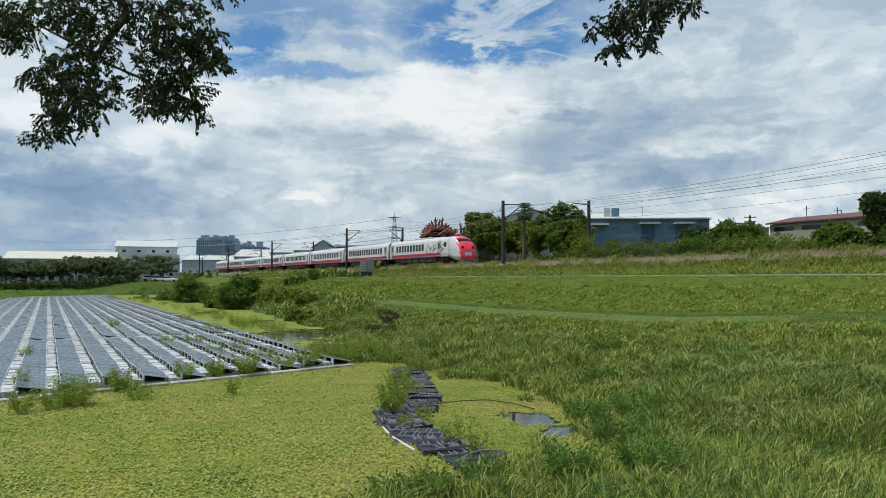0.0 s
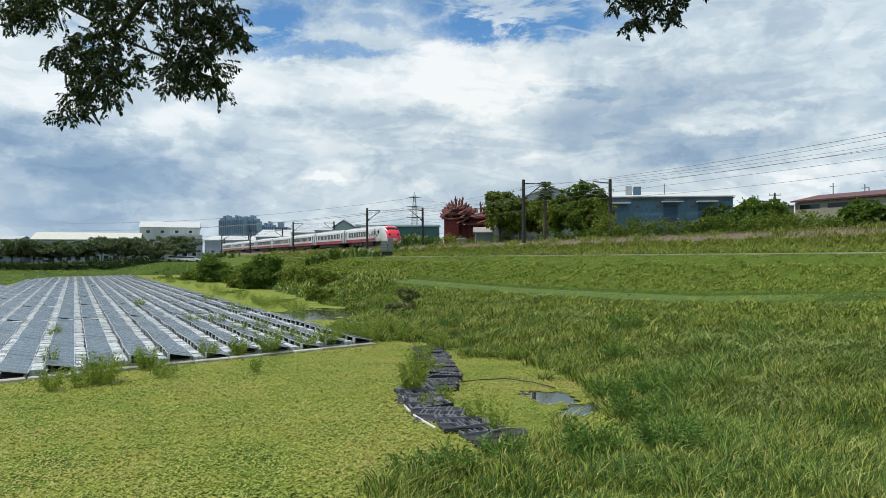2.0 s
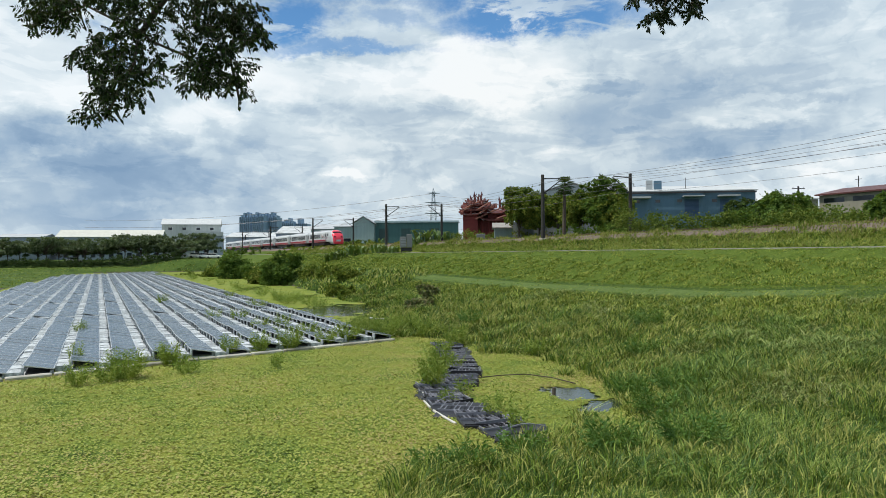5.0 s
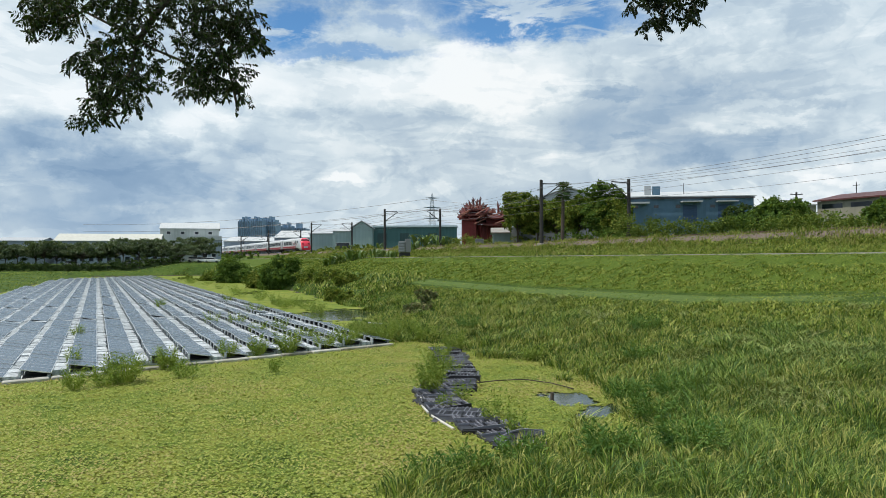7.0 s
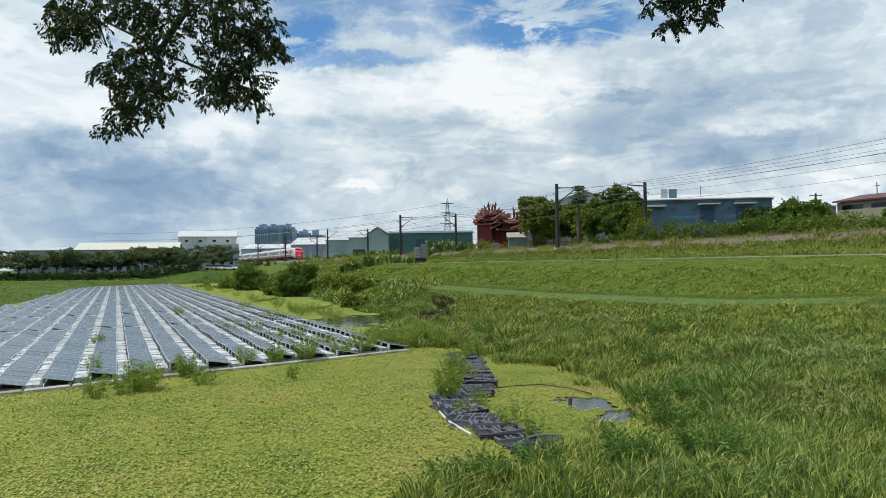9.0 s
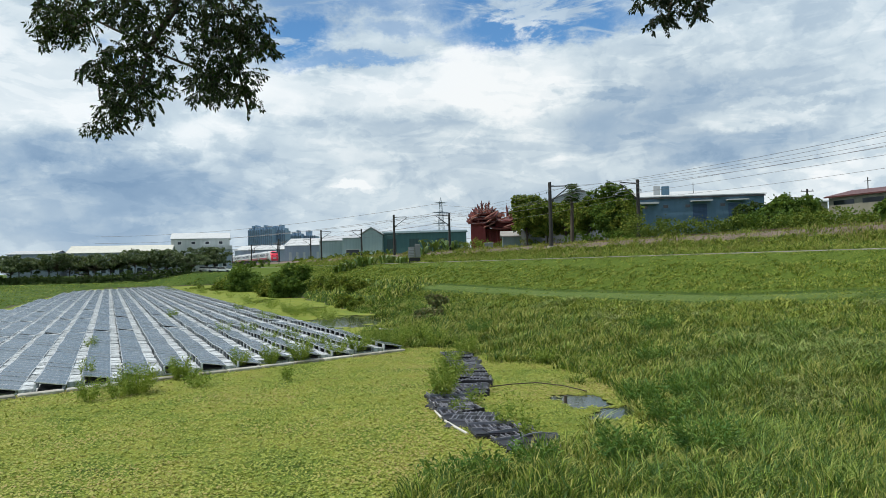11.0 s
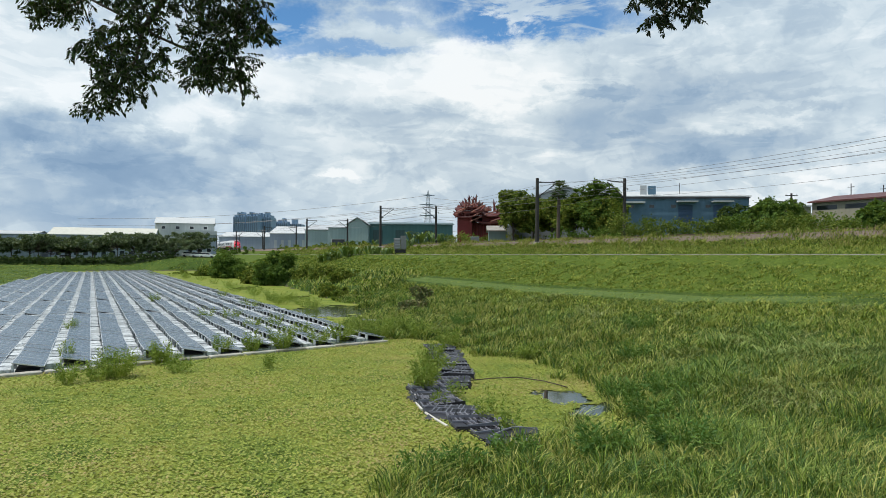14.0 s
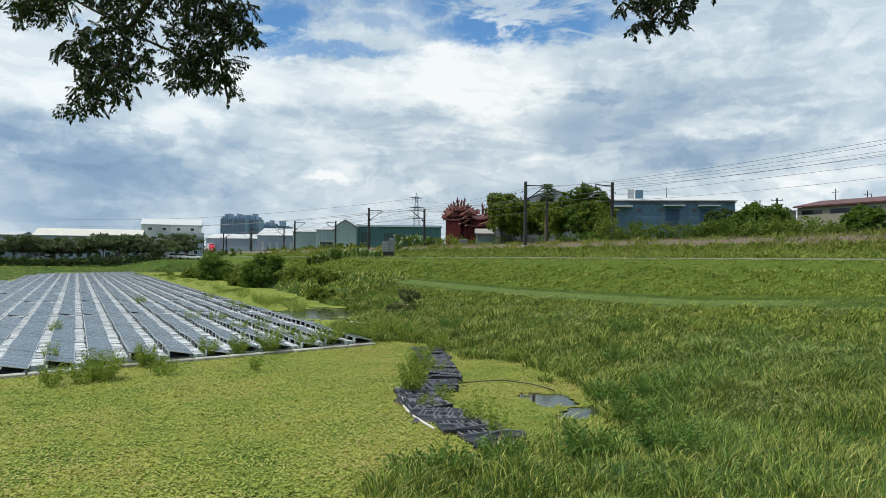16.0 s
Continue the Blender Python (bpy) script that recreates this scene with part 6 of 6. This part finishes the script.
for x, y, h, s, n in ((1040, 730, 0.6, 0.7, 120), (1085, 765, 0.6, 0.8, 130), (1120, 740, 0.6, 0.8, 120), (1060, 690, 0.6, 0.8, 100), (680, 868, 0.5, 0.5, 70), (760, 862, 0.5, 0.6, 70), (850, 845, 0.5, 0.6, 80), (1010, 850, 0.7, 0.7, 140), (1140, 850, 0.7, 0.8, 140), (1070, 660, 0.7, 0.9, 120), (760, 628, 0.8, 0.9, 120)):
    p = on_water(x, y, 0.25)
    p.z = float(land(p.x, p.y))
    tuft(p, h, s, n, "dark green rush clump on the pond bank", RUSH)


def make_scrap():
    p = on_water(601, 612, 0.3)
    m = Mesh()
    m.box(-0.6, 0.6, -0.06, 0.06, 0.0, 0.05)
    tagged(part("board", m, PIPE, at=pose(p.x, p.y, max(0.1, float(land(p.x, p.y)) + 0.2), 4, 6, -10)), "pale weathered board lying in the bank grass", "board")


make_scrap()

# ---- along the railway ----
CABINET = plain("cabinet_grey", (0.18, 0.19, 0.19), 0.5, 0.2, 3.0, 0.12)


def make_cabinet():
    p = spot(px(649), 97)
    g = float(land(p.x, p.y))
    t = thing("signal_cabinet", "pair of grey louvred trackside cabinets on a dark stand", "cabinet", pose(p.x, p.y, g - 0.05, 0, 0, HEAD + 8))
    m = Mesh()
    m.box(-0.75, 0.75, -0.4, 0.4, 0, 0.75)
    part("stand", m, SHADOWGAP, t, bevel=0.03)
    for x0, x1, h in ((-0.85, 0.02, 2.25), (0.08, 0.82, 2.6)):
        m = Mesh()
        m.box(x0, x1, -0.45, 0.45, 0.78, h)
        box = part("cabinet_box", m, CABINET, t, bevel=0.03)
        if x0 < 0:
            for k in range(6):
                m = Mesh()
                m.box(x0 + 0.08, x1 - 0.08, -0.5, -0.45, 0.92 + k * 0.22, 1.04 + k * 0.22)
                part("louvre", m, GALV, box)
    p = spot(px(784), 100)
    g = float(land(p.x, p.y))
    t = thing("equipment_box", "small pale grey equipment box beside the track", "cabinet", pose(p.x, p.y, g, 0, 0, HEAD))
    m = Mesh()
    m.box(-0.8, 0.4, -0.4, 0.4, -0.3, 0.9)
    part("body", m, CABINET, t, bevel=0.04)
    m = Mesh()
    m.box(-0.85, 0.45, -0.45, 0.45, 0.9, 0.97)
    part("lid", m, GALV, t, bevel=0.02)


make_cabinet()
BANANA = mat("banana_leaf", [(0.03, 0.07, 0.015), (0.07, 0.13, 0.025), (0.12, 0.18, 0.04)], 0.45, 1.0, per_island=0.5, translucent=0.2)


def broadleaf(x, depth, height, count, seed):
    """A clump of broad arching leaves."""
    rnd = random.Random(seed)
    p = spot(px(x), depth)
    g = float(land(p.x, p.y))
    t = thing("banana_plant", "clump of broad arching green leaves beside the railway", "plant", pose(p.x, p.y, g - 0.1), "broad-leaved plants")
    for i in range(count):
        a = rnd.uniform(0, 2 * math.pi)
        o = Vector((rnd.uniform(-0.7, 0.7), rnd.uniform(-0.5, 0.5), 0))
        u = Vector((math.cos(a), math.sin(a), 0))
        s = Vector((-math.sin(a), math.cos(a), 0))
        h, r, w = height * rnd.uniform(0.45, 0.85), height * rnd.uniform(0.35, 0.7), 0.19 * rnd.uniform(0.7, 1.3)
        m = Mesh()
        rings = []
        for k in range(6):
            q = k / 5
            c = o + u * r * q + Vector((0, 0, h * (1 - (1 - q) ** 2) - h * 0.34 * q ** 3 + 0.1))
            ww = w * math.sin(math.pi * min(1, 0.12 + q * 0.88)) + 0.02
            rings.append([c - s * ww, c + Vector((0, 0, -0.05)), c + s * ww])
        m.loft(rings, 0, False, False)
        part("leaf", m, BANANA, t)


for i, (x, d, h, n) in enumerate(((508, 104, 2.0, 14), (522, 103, 2.2, 16), (538, 103, 2.0, 14), (556, 102, 2.2, 16), (575, 101, 1.8, 12), (594, 100, 2.0, 14), (612, 99, 1.9, 12), (628, 98, 1.6, 11), (665, 112, 2.4, 12), (672, 124, 3.6, 16), (690, 124, 4.2, 16), (706, 124, 4.0, 16), (722, 124, 3.4, 14), (560, 150, 2.4, 12), (582, 150, 2.2, 12), (604, 148, 2.4, 12))):
    broadleaf(x, d, h, n, i)
hedge("rough green growth behind the railway", [spot(px(640), 128, 5.0), spot(px(745), 126, 5.0)], 2.4, 2.0, BUSH_YELLOW, 0.3, 260)
hedge("tall yellow-green weeds between the railway and the temple", [spot(px(700), 138, 5.2), spot(px(745), 130, 5.2), spot(px(800), 119, 5.2), spot(px(860), 110, 5.2), spot(px(900), 105, 5.0)], 3.1, 1.7, BUSH_YELLOW, 0.24, 420)
hedge("rough green growth along the far railway", [spot(px(430), 200, 4.6), spot(px(520), 165, 4.8), spot(px(600), 140, 5.0)], 2.4, 2.4, BUSH_YELLOW, 0.36, 260)
hedge("dark shrubs beside the far railway", [spot(px(325), 190, 3.6), spot(px(352), 185, 3.8), spot(px(392), 185, 4.2)], 3.0, 2.4, BUSH, 0.36, 300)

CARWHITE = plain("car_white_paint", (0.75, 0.75, 0.74), 0.25, 0, 1.0, 0.04, spec=0.5)
CARGREY = plain("car_grey_paint", (0.25, 0.27, 0.3), 0.25, 0.3, 1.0, 0.06, spec=0.5)


def make_car(x, depth, paint, label, turn):
    p = spot(px(x), depth)
    t = thing("car", label, "car", pose(p.x, p.y, float(land(p.x, p.y)), 0, 0, HEAD + turn), "parked cars")
    m = Mesh()
    prof = [(-2.1, 0.35), (2.1, 0.35), (2.15, 0.75), (1.2, 0.95), (-1.9, 1.0), (-2.15, 0.8)]
    m.loft([[(a, y, b) for a, b in prof] for y in (-0.85, 0.85)])
    part("body", m, paint, t, bevel=0.05)
    m = Mesh()
    prof = [(-1.8, 0.98), (1.1, 0.95), (0.4, 1.45), (-1.4, 1.48)]
    m.loft([[(a, y, b) for a, b in prof] for y in (-0.74, 0.74)])
    part("cabin", m, GLASS, t)
    m = Mesh()
    m.box(-1.35, 0.38, -0.7, 0.7, 1.46, 1.52)
    part("roof", m, paint, t, bevel=0.02)
    for a in (-1.35, 1.35):
        for y in (-0.8, 0.8):
            m = Mesh()
            m.tube((a, y - 0.1, 0.32), (a, y + 0.1, 0.32), 0.32, 0.32, 14)
            part("wheel", m, SHADOWGAP, t)


for i, (x, d) in enumerate(((300, 194), (285, 196), (268, 198), (236, 203), (210, 203), (180, 201), (150, 199), (40, 190))):
    make_car(x, d, CARGREY if i in (3, 6) else CARWHITE, "grey car parked before the factory" if i in (3, 6) else "white car parked before the factory", 10 if i < 3 else 70)

motions()
